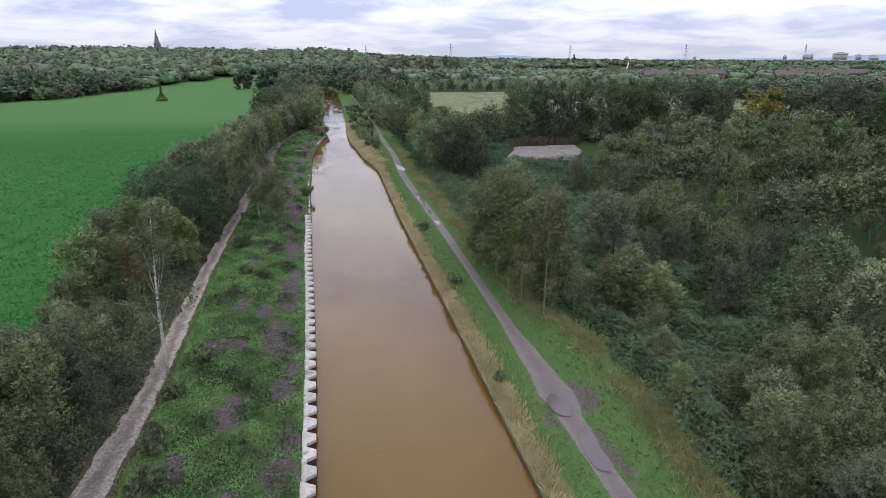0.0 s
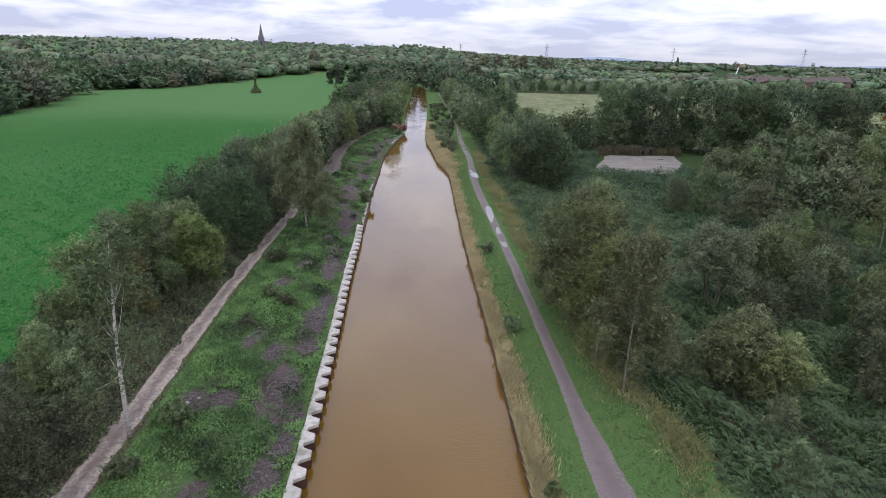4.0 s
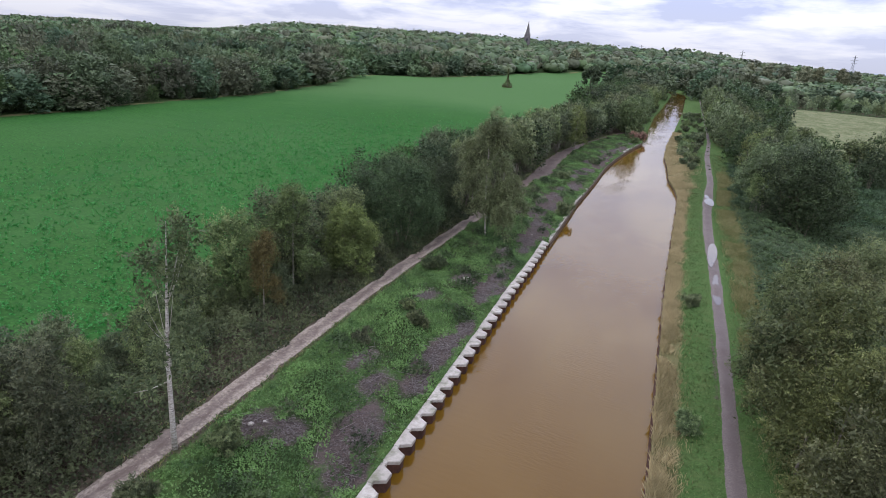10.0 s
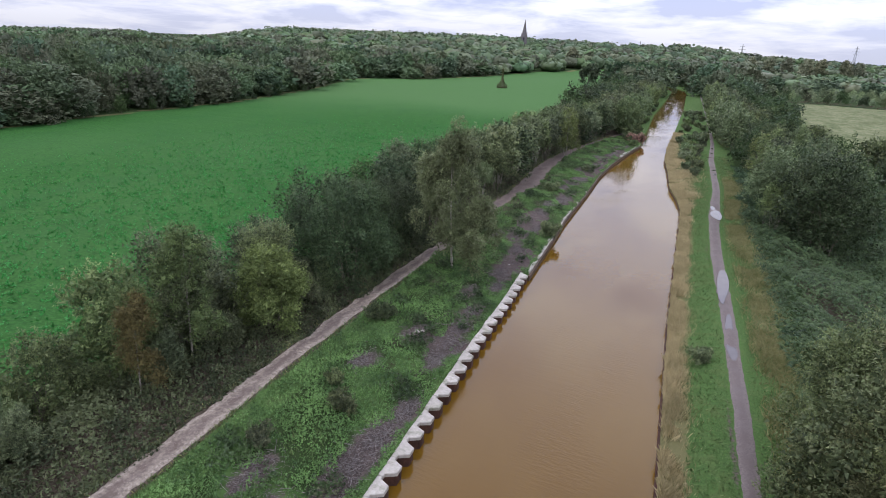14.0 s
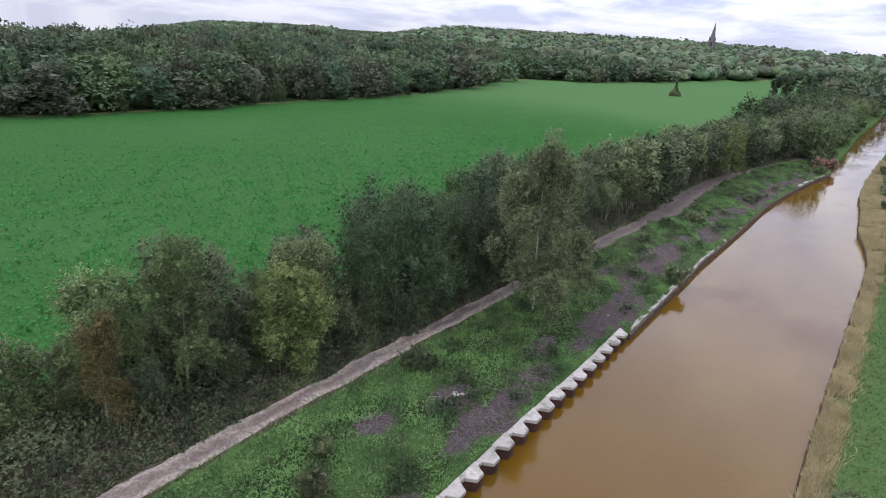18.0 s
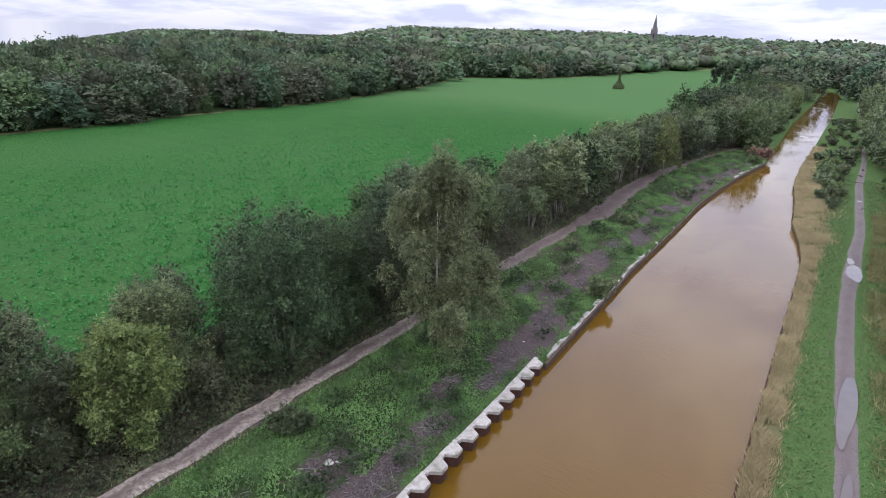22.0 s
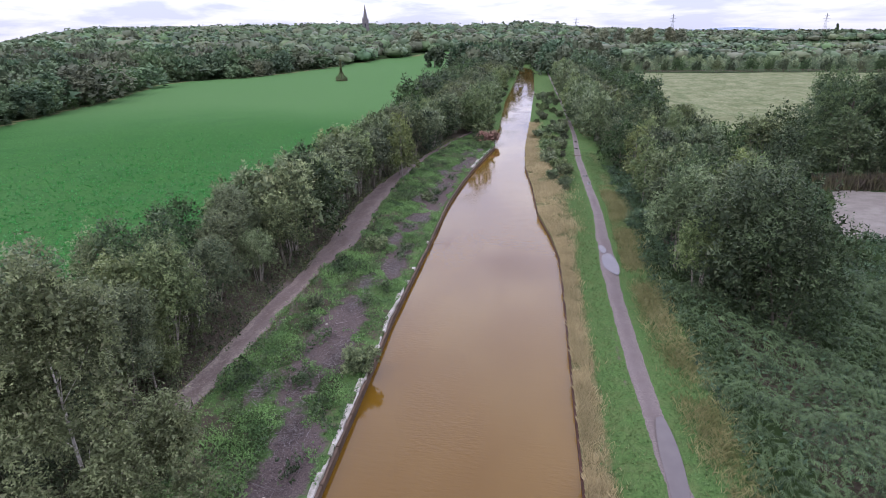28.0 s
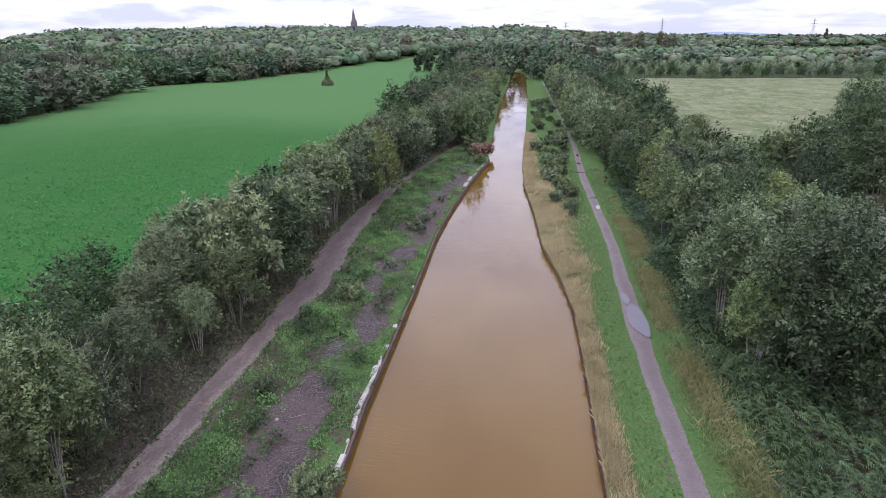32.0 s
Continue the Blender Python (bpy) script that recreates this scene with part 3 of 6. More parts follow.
shares = {
    "crop": band(Ld, 17.5, 900, 1.2) * smooth(-1.0, 1.0, X - wedge(Y)) * (1 - smooth(585, 600, Y)) * (X < -8),
    "litter": np.maximum(np.maximum(np.maximum(band(lpath(Y) - X, np.interp(Y, LPY, LPW) * 0.5, 10, 0.3) * (Ld < 17.6) * (Y < 150), band(X - lpath(Y), 0.0, np.interp(Y, LPY, LPW) + 0.22, 0.25) * 0.9 * (Y < 140)), band(Ld, 0.0, 6.6, 0.3) * np.interp(Y, [-20, 46, 56, 128, 131], [0.20, 0.22, 0.46, 0.44, 0]) * (1 + 0.7 * wob(X, Y, 0.7))),  band(X - rough(Y), 2, 9, 1.5) * 0.6),
    "chips": blobs(CHIPS),
    "hay": np.maximum(band(Rd, -0.2, np.interp(Y, [0, 78, 86, 108, 116, 140], [1.15, 1.1, 2.6, 3.8, 2.0, 2.0]), 0.35), band(X - rough(Y), -1.3, 0.3, 0.4) * (0.45 + 0.35 * wob(X, Y, 0.5))) * (Y < 140) + band(X, wedge(Y) - 2.2, wedge(Y) + 0.2, 0.6) * 0.8 * (Y < 600) * (X < -50),
    "mown": smooth(-45, 45, Y - 165 - 0.12 * (X + 70) - 16 * wob(X, Y, 0.05) - 5 * wob(X, Y, 0.3)) * 0.9,
    "mud": np.maximum(band(X - lpath(Y), -np.interp(Y, [0, 55, 62, 110, 120], [0.5, 0.6, 1.6, 1.7, 0.5]), np.interp(Y, [0, 55, 62, 110, 120], [0.75, 0.8, 1.5, 1.6, 0.5]), 0.35) * 0.62 * (Y < 130) * (0.75 + 0.35 * wob(X, Y, 1.1)), np.maximum(band(tpath(Y) - X, np.interp(Y, TPY, TPW), np.interp(Y, TPY, TPW) + 0.45, 0.22) * (0.35 + 0.25 * wob(X * 0, Y, 0.35)) * (Y < 150), blobs([(15.2, 9.6, 0.9, 1.6, 0.85), (14.7, 5.0, 0.5, 2.5, 0.7), (13.0, 8.0, 0.5, 1.5, 0.6)]))),
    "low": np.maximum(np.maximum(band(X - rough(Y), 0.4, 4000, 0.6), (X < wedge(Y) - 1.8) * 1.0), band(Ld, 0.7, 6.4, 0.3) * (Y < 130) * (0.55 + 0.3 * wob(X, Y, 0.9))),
    "pasture": band(X, 30 + 0.1 * (Y - 140), 190, 3) * band(Y, 150, 320, 3) + band(X, 60, 260, 4) * band(Y, 118, 140, 3) * 0.9,
}
for name, values in shares.items():
    at = gm.attributes.new(name, "FLOAT", "POINT")
    at.data.foreach_set("value", np.clip(values, 0, 1).astype(np.float32))
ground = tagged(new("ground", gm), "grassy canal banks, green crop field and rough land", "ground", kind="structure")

# ---- water ----
wy = spaced([(-60, 0), (130, 2), (372, 4)])
across = np.linspace(0, 1, 9)
wl, wr = lb(wy) - 0.8, rb(wy) + 0.25
wx = wl[:, None] + (wr - wl)[:, None] * across[None]
wi = np.arange(wx.size).reshape(wx.shape)
wq = np.stack([wi[:-1, :-1], wi[:-1, 1:], wi[1:, 1:], wi[1:, :-1]], -1).reshape(-1, 4)
wv = np.stack([wx, np.repeat(wy[:, None], 9, 1), np.zeros_like(wx)], -1).reshape(-1, 3)
tagged(new("canal_water", build_mesh("canal_water", wv, wq, WATER, True)), "still silty orange-brown canal water", "water", kind="structure")


# ---- the two paths ----
def ribbon(name, ypts, xs, ws, mat, label, y0, y1, lift, seed, ragged=1.0, step=0.14):
    yy = np.arange(y0, y1, step)
    c, w = np.interp(yy, ypts, xs), np.interp(yy, ypts, ws)
    el = c - w * (1 + 0.2 * ragged * wob(yy * 0.9, yy * 0.6 + seed, 1.0) + 0.12 * ragged * wob(yy * 3.1, seed + yy * 2, 1.0) + 0.04 * np.sin(yy * 9.7 + 3 * np.sin(yy * 2.3)))
    er = c + w * (1 + 0.2 * ragged * wob(yy * 0.8 + seed, yy * 0.5, 1.0) + 0.12 * ragged * wob(yy * 2.7 + seed, yy * 2, 1.0) + 0.04 * np.sin(yy * 8.9 + 3 * np.sin(yy * 2.9)))
    t = np.array([0.0, 0.12, 0.35, 0.5, 0.65, 0.88, 1.0])
    prof = np.array([-0.05, 0.6, 0.9, 1.0, 0.9, 0.6, -0.05]) * lift
    x = el[:, None] + (er - el)[:, None] * t[None]
    y = np.repeat(yy[:, None], 7, 1)
    z = gz(x, y) + prof[None] + 0.006 * wob(x * 4, y * 4, 1)
    i = np.arange(x.size).reshape(x.shape)
    q = np.stack([i[:-1, :-1], i[:-1, 1:], i[1:, 1:], i[1:, :-1]], -1).reshape(-1, 4)
    me = build_mesh(name, np.stack([x, y, z], -1).reshape(-1, 3), q, mat, True)
    me.attributes.new("tread", "FLOAT", "POINT").data.foreach_set("value", np.repeat((1 - np.abs(2 * t - 1) ** 2)[None], len(yy), 0).ravel().astype(np.float32))
    return tagged(new(name, me), label, "path", kind="structure")


ribbon("towpath", TPY, TPX, TPW, TOWPATH, "worn pinkish-grey cinder towpath with puddles", -30, 300, 0.05, 3.0, 0.45)
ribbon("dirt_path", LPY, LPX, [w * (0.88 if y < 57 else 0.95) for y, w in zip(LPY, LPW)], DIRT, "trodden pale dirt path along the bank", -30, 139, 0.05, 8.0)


def blob_flat(cx, cy, rx, ry, seed, n=48, z=None, lift=0.062):
    a = np.linspace(0, 2 * np.pi, n, endpoint=False)
    r = 1 + 0.16 * np.sin(2 * a + seed) + 0.07 * np.sin(3 * a + 2 * seed) + 0.02 * np.sin(7 * a + seed)
    v = np.stack([cx + rx * r * np.cos(a), cy + ry * r * np.sin(a), np.zeros(n)], -1)
    zz = float(gz(cx, cy)) + lift if z is None else z
    v[:, 2] = zz
    v = np.concatenate([v, [[cx, cy, zz]]])
    f = np.stack([np.arange(n), (np.arange(n) + 1) % n, np.full(n, n)], -1)
    return v, f


PUDDLES = [(13.9, 9.2, 0.7, 1.1), (13.85, 5.2, 0.3, 1.6), (13.3, 44, 0.28, 1.0), (13.25, 47.5, 0.25, 1.6), (13.05, 54.8, 0.36, 3.7), (12.9, 76.3, 0.48, 2.3), (12.6, 79.3, 0.28, 0.8),
           (13.05, 100.7, 0.22, 0.7), (12.9, 104.5, 0.28, 0.5), (12.7, 122, 0.25, 0.6), (12.9, 128, 0.2, 0.9)]
for i, (px, py, rx, ry) in enumerate(PUDDLES):
    v, f = blob_flat(px, py, rx, ry, i * 1.7)
    tagged(new("puddle", build_mesh("puddle", v, f, PUDDLE)), "rain puddle lying on the towpath", "puddle", "puddles on the towpath")

# dark drainage strip across the towpath
dz = float(gz(12.6, 116.4)) + 0.05
tagged(new("drain_strip", bm_mesh("drain_strip", box_bm(1.1, 0.25, 0.06, 0.01), TIMBER)), "dark timber drain strip across the towpath", "drain", kind="").matrix_basis = pose(12.62, 116.4, dz)
# sandy riding pad
corners = [(39.5, 105.5), (54.5, 106.5), (47.5, 88.0), (34.0, 89.0)]
rim = []
for (ax, ay), (bx, by) in zip(corners, corners[1:] + corners[:1]):
    for t in np.linspace(0, 1, 10, endpoint=False):
        rim.append((ax + (bx - ax) * t + 0.5 * math.sin(7 * t + ax), ay + (by - ay) * t + 0.5 * math.cos(9 * t + ay)))
v = np.array([(x, y, float(gz(x, y)) + 0.06) for x, y in rim] + [(44, 97, float(gz(44, 97)) + 0.10)])
f = np.stack([np.arange(40), np.full(40, 40), (np.arange(40) + 1) % 40], -1)[:, [0, 2, 1]]
tagged(new("sand_pad", build_mesh("sand_pad", v, f, SAND)), "bare pale sandy patch among the scrub", "sand", kind="structure")

# ---- sheet-pile wall with toothed concrete caps ----
PITCH = 1.17


def tooth(p, depth, front):
    """Plan of one corrugation, along +y from 0 to the pitch; x = 0 is the wall's outer line."""
    return [(-depth, 0), (-depth, 0.12 * p), (front, 0.32 * p), (front, 0.70 * p), (-depth, 0.90 * p), (-depth, p)]


outer = tooth(PITCH, 0.42, 0.0)
cap_plan = [(-0.64, 0.0)] + outer + [(-0.64, PITCH)]
cap_bm = prism([(x, y) for x, y in cap_plan], 0.44, 0.60)
bmesh.ops.bevel(cap_bm, geom=[e for e in cap_bm.edges if all(v.co.z > 0.5 for v in e.verts)], offset=0.025, segments=1, affect="EDGES")
CAP = bm_mesh("cap_block", cap_bm, CONCRETE)
sv = [(x - 0.025, y, z) for z in (-0.9, 0.44) for x, y in outer]
n6 = len(outer)
SHEET = build_mesh("pile_sheet", sv + [(x - 0.06, y, z) for z in (-0.9, 0.44) for x, y in outer],
                   [(i, i + 1, n6 + i + 1, n6 + i) for i in range(n6 - 1)] + [(2 * n6 + i + 1, 2 * n6 + i, 3 * n6 + i, 3 * n6 + i + 1) for i in range(n6 - 1)], RUST)
pile_wall = tagged(thing("sheet_pile_wall", "rusty sheet-pile wall with toothed concrete caps", "retaining wall", kind="structure"), "")
py = 50.2
while py > -20:
    y0 = py - PITCH
    x0, x1 = float(lb(y0)) + 0.02, float(lb(py)) + 0.02
    m = pose(x0, y0, 0.0, 0, 0, math.degrees(math.atan2(-(x1 - x0), PITCH)))
    r = random.Random(int(py * 10))
    part("pile_sheet", SHEET, pile_wall, m=m)
    part("cap_block", CAP, pile_wall, m=m @ pose(r.uniform(-0.02, 0.02), 0, r.uniform(-0.02, 0.015), r.uniform(-0.8, 0.8), r.uniform(-1, 1), r.uniform(-0.8, 0.8)))
    py = y0

# ---- old edging past the piles, and along the towpath side ----
def edging(name, label, curve, y0, y1, step, mats, sides, top, category):
    wall = thing(name, label, category, kind="structure")
    y = y0
    k = 0
    while y < y1:
        r = random.Random(k * 31 + int(y0))
        L = step * r.uniform(0.85, 1.15)
        xa, xb = float(curve(y)), float(curve(y + L))
        ln = math.hypot(xb - xa, L)
        bm = box_bm(0.14, ln - 0.02, top + 0.9, 0.015, (0, ln / 2, (top - 0.9) / 2))
        m = pose(xa + sides, y, r.uniform(-0.05, 0.03), 0, r.uniform(-1.5, 1.5), math.degrees(math.atan2(-(xb - xa), L)))
        part("edge_board", bm_mesh("edge_board", bm, mats), wall, m=m)
        y += L
        k += 1
    return wall


edging("timber_edging", "dark rotting timber edging along the bank", lb, 50.2, 127, 2.2, TIMBER, 0.02, 0.42, "canal edging")
edging("steel_edging", "low rusty steel edging under the reeds", rb, -20, 150, 2.6, RUST, 0.02, 0.08, "canal edging")
# leftover concrete coping on the old edge, broken into short lengths
cr = random.Random(77)
y = 50.6
while y < 126:
    solid = (50 < y < 57.5) or (60.5 < y < 70.5) or (108 < y < 124)
    l = cr.uniform(0.35, 1.15)
    if cr.random() < (0.88 if solid else 0.16):
        w = cr.uniform(0.13, 0.26) * (1.5 if y > 108 else 1.0)
        bm = box_bm(w, l - 0.03, 0.2, 0.035)
        for v in bm.verts:
            v.co += Vector((wob(y + v.co.y * 3, v.co.x * 5, 2.0), wob(v.co.x * 4 + y, v.co.y, 3.0), wob(v.co.y * 5, y + v.co.x, 2.0) * 0.6)) * 0.06
        ob = tagged(new("coping_block", bm_mesh("coping_block", bm, CONCRETE)), "broken pale concrete coping block on the bank edge", "concrete block", "coping blocks on the old edge")
        ob.matrix_basis = pose(float(lb(y)) - 0.07 - w / 2, y + l / 2, 0.43 + cr.uniform(-0.03, 0.03), cr.uniform(-3, 3), cr.uniform(-5, 4), math.degrees(math.atan2(-(float(lb(y + 1)) - float(lb(y))), 1)) + cr.uniform(-5, 5))
    y += l

# ---- trees ----
def lobes_of(kind, r, H, W):
    out = []
    if kind == "round":
        for i in range(30):
            a, t = r.uniform(0, 2 * math.pi), r.uniform(0.14, 0.92)
            reach = W * 0.38 * math.sqrt(max(0.05, 1 - ((t - 0.46) / 0.56) ** 2)) * r.uniform(0.75, 1.1)
            s = W * r.uniform(0.11, 0.19)
            out.append((reach * math.cos(a), reach * math.sin(a), H * t - s * 0.25, s, s, s * 0.8))
        out.append((0, 0, H * 0.62, W * 0.28, W * 0.28, H * 0.25))
    elif kind in ("shrub", "stemmy"):
        for i in range(44):
            a, t = r.uniform(0, 2 * math.pi), r.uniform(0.14 if kind == "shrub" else 0.42, 0.95) ** 0.85
            reach = W * 0.42 * math.sqrt(max(0.05, 1 - ((t - 0.40) / 0.60) ** 2)) * r.uniform(0.45, 1.15)
            s = W * r.uniform(0.07, 0.14)
            out.append((reach * math.cos(a), reach * math.sin(a), H * t, s, s, s * r.uniform(1.0, 2.2)))
        out.append((0, 0, H * (0.45 if kind == "shrub" else 0.62), W * 0.27, W * 0.27, H * (0.30 if kind == "shrub" else 0.22)))
    elif kind == "birch":
        for i in range(40):
            a, t = r.uniform(0, 2 * math.pi), r.uniform(0.2, 0.98) ** 0.9
            reach = W * 0.46 * math.sin(math.pi * min(1, (1.12 - t) * 0.62)) * r.uniform(0.3, 1.1) + 0.1
            s = W * r.uniform(0.06, 0.11)
            out.append((reach * math.cos(a), reach * math.sin(a), H * t, s, s, s * r.uniform(1.4, 2.6)))
    elif kind == "low":
        for i in range(12):
            a, t = r.uniform(0, 2 * math.pi), r.uniform(0.2, 0.75)
            reach = W * 0.34 * r.uniform(0.2, 1.1)
            s = W * r.uniform(0.14, 0.22)
            out.append((reach * math.cos(a), reach * math.sin(a), H * t * 0.8, s, s, s * 0.8))
    return np.array(out)


def crown_samples(g, lobes, n, keep_in=0.2):
    """Points and outward ways on the outer skin of a heap of lobes."""
    P, N = [], []
    left = n
    w = lobes[:, 3] * lobes[:, 5]
    w = w / w.sum()
    while left > 0:
        k = max(left * 2, 200)
        i = g.choice(len(lobes), k, p=w)
        d = g.normal(size=(k, 3))
        d /= np.linalg.norm(d, axis=1)[:, None]
        d = d[(d[:, 2] > -0.35) | (g.random(k) < 0.4)]
        i = i[:len(d)]
        p = lobes[i, :3] + d * lobes[i, 3:6] * g.uniform(0.72, 1.08, (len(d), 1))
        inside = np.zeros(len(d), bool)
        for c in lobes:
            inside |= (((p - c[:3]) / (c[3:6] * 0.82)) ** 2).sum(1) < 1
        ok = (~inside | (g.random(len(d)) < keep_in)) & (p[:, 2] > 0.05)
        P.append(p[ok][:left])
        N.append(d[ok][:left])
        left -= len(P[-1])
    return np.concatenate(P), np.concatenate(N)


def sprays(g, P, N, size, droop=0.0, wide=0.28, flat=0.6, bunch=5):
    """Leafy shoots: at every point a short twig's worth of leaflets; droop below 0 makes the shoots rise."""
    n = len(P)
    way = N * 0.9 + g.normal(size=(n, 3)) * flat + np.array([0, 0, -droop])
    way /= np.linalg.norm(way, axis=1)[:, None]
    out = []
    for k in range(bunch):
        at = (k + g.random((n, 1))) / bunch
        side = np.cross(way, g.normal(size=(n, 3)))
        side /= np.linalg.norm(side, axis=1)[:, None] + 1e-9
        d = way * 0.55 + side
        d /= np.linalg.norm(d, axis=1)[:, None]
        s = np.cross(d, way + g.normal(size=(n, 3)) * 0.4)
        s /= np.linalg.norm(s, axis=1)[:, None] + 1e-9
        L = (size * g.uniform(0.7, 1.3, n))[:, None] * (1.15 - 0.5 * at)
        Q = P + way * size * 2.0 * (at - 0.35)
        out.append(np.stack([Q - s * L * wide, Q + s * L * wide, Q + d * L], 1))
    V = np.stack(out, 1).reshape(-1, 3)
    return V, np.arange(3 * bunch * n).reshape(bunch * n, 3)


def plumes(g, P, N, length, spread, per, size, up=0.5, loose=0.35, wide=0.3, clean=0.0):
    """Leafy shoots: round each axis a tapering sleeve of leaflets. Gives verts, triangles and a tint for every corner."""
    n = len(P)
    axis = N * 0.8 + g.normal(size=(n, 3)) * loose + np.array([0, 0, up])
    axis /= np.linalg.norm(axis, axis=1)[:, None]
    ln = length * g.uniform(0.6, 1.35, n)
    tone = g.random(n)
    A, Lr, tn = np.repeat(axis, per, 0), np.repeat(ln, per), np.repeat(tone, per)
    m = n * per
    t = clean + (1 - clean) * g.random(m) ** 0.9
    rad = np.cross(A, g.normal(size=(m, 3)))
    rad /= np.linalg.norm(rad, axis=1)[:, None] + 1e-9
    Q = np.repeat(P, per, 0) + A * (Lr * (t - 0.45))[:, None] + rad * (Lr * spread * (1.05 - 0.85 * t) * np.sqrt(g.random(m)))[:, None]
    d = rad * 0.85 + A * 0.45 + g.normal(size=(m, 3)) * 0.3
    d /= np.linalg.norm(d, axis=1)[:, None]
    s = np.cross(d, A + g.normal(size=(m, 3)) * 0.45)
    s /= np.linalg.norm(s, axis=1)[:, None] + 1e-9
    L = (size * g.uniform(0.65, 1.35, m) * (1.1 - 0.35 * t))[:, None]
    V = np.stack([Q - s * L * wide, Q + s * L * wide, Q + d * L], 1).reshape(-1, 3)
    return V, np.arange(3 * m).reshape(m, 3), np.repeat(np.clip(0.62 * tn + 0.38 * t, 0, 1), 3)


def leafy(name, V, F, shade, mat):
    """A mesh of leaves with the tint of each shoot stored on it."""
    me = build_mesh(name, V, F, mat)
    me.attributes.new("shoot", "FLOAT", "POINT").data.foreach_set("value", np.asarray(shade, np.float32))
    return me


def ball(sub):
    bm = bmesh.new()
    bmesh.ops.create_icosphere(bm, subdivisions=sub, radius=1.0)
    v = np.array([x.co[:] for x in bm.verts])
    f = np.array([[x.index for x in p.verts] for p in bm.faces])
    bm.free()
    return v, f


BALLS = {k: ball(k) for k in (1, 2)}


def wood_tube(points, radii, sides, vs, fs, root=None):
    """Adds a tapered tube to lists of verts and triangles, grown out of the vertex root so that the wood stays in one piece."""
    v, q = tube(points, radii, sides)
    base = len(vs)
    if root is None:
        vs.append(tuple(np.asarray(points[0], float) - [0, 0, 0.02]))
        root = base
        base += 1
    vs.extend(map(tuple, v))
    for i in range(sides):
        fs.append((root, base + (i + 1) % sides, base + i))
    for a, b, c, d in q:
        fs.append((base + a, base + b, base + c))
        fs.append((base + a, base + c, base + d))
    return base


def limbs(r, lobes, H, stems, thick, lean=0.0, count=14):
    """Stems out of one root, and limbs reaching into the lobes, as one wood mesh."""
    vs, fs, tops = [(0.0, 0.0, -0.3)], [], []
    for k in range(stems):
        a = r.uniform(0, 2 * math.pi)
        o = 0.0 if stems == 1 else r.uniform(0.15, 0.5)
        out = 0.0 if stems == 1 else r.uniform(0.06, 0.22) * H
        h = H * (0.95 if stems == 1 else r.uniform(0.6, 0.85))
        pts = [(o * math.cos(a) + out * math.cos(a) * t ** 1.4 + lean * t + 0.05 * math.sin(5 * t + a), o * math.sin(a) + out * math.sin(a) * t ** 1.4 + 0.05 * math.cos(4 * t + a), h * t - 0.25 * (t == 0)) for t in np.linspace(0, 1, 7)]
        b = wood_tube(pts, thick * np.linspace(1.0, 0.12, 7) * (1 if stems == 1 else r.uniform(0.5, 0.85)), 7, vs, fs, 0)
        tops.append((np.array(pts), b))
    for k in range(min(count, len(lobes))):
        c = lobes[k][:3].copy()
        c[0] += lean * c[2] / H
        st, b = tops[k % stems]
        i = max(1, min(len(st) - 2, int(np.argmin(np.abs(st[:, 2] - c[2] * 0.72)))))
        near = st[i]
        mid_p = (near * 0.55 + c * 0.45) + [0, 0, -0.06 * np.linalg.norm(c - near)]
        wood_tube([near * 0.9 + mid_p * 0.1, mid_p, c], thick * np.array([0.34, 0.22, 0.07]) * (0.5 if stems == 1 and thick < 0.15 else 1.0), 5, vs, fs, b + i * 7)
    return np.array(vs), np.array(fs)


def make_tree(name, kind, seed, H, W, leaf, n, size, label, category="tree", group="", stems=1, thick=0.12, bark=None, droop=0.0, lean=0.0, keep_in=0.2, wide=0.28, coarse=0, dense=0.72, shoot=1.0):
    """A tree: one piece of wood, and a crown of large inner sprays, coloured dark as if shaded, under a skin of small
    ones. coarse: 0 close by, 1, 2 farther off.
    """
    r, g = random.Random(seed), np.random.default_rng(seed)
    lobes = lobes_of(kind, r, H, W)
    ob = thing(name, label, category, group)
    part("trunk", build_mesh("trunk", *limbs(r, lobes, H, stems, thick, lean, (14, 9, 5)[coarse]), bark or BARK, True), ob)
    if lean:
        lobes[:, 0] += lean * lobes[:, 2] / H
    n, size = int(n * (5.6, 2.3, 0.6)[coarse]), size * (0.62, 0.88, 1.6)[coarse]
    per = (40, 26, 11)[coarse]
    birchy = kind == "birch"
    ln = (1.0 if birchy else 0.098 * (H + W) ** 0.95) * shoot
    P, N = crown_samples(g, lobes, max(12, int(n * 0.8 / per)), keep_in)
    V, F, tone = plumes(g, P, N, ln, 0.2 if birchy else 0.34, per, size, -droop, 0.45 if birchy else 0.32, wide)
    if dense:
        deep = lobes.copy()
        deep[:, 3:6] *= dense
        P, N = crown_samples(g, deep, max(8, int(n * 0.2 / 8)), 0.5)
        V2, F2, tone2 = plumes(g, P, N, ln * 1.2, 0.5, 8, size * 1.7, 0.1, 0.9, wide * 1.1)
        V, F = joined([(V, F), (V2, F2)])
        # inner sprays take the dark leaf tone: the crown's inner shade, painted in
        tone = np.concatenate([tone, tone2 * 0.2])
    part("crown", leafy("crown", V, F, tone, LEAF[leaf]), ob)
    return ob


USED, MADE = {}, {}


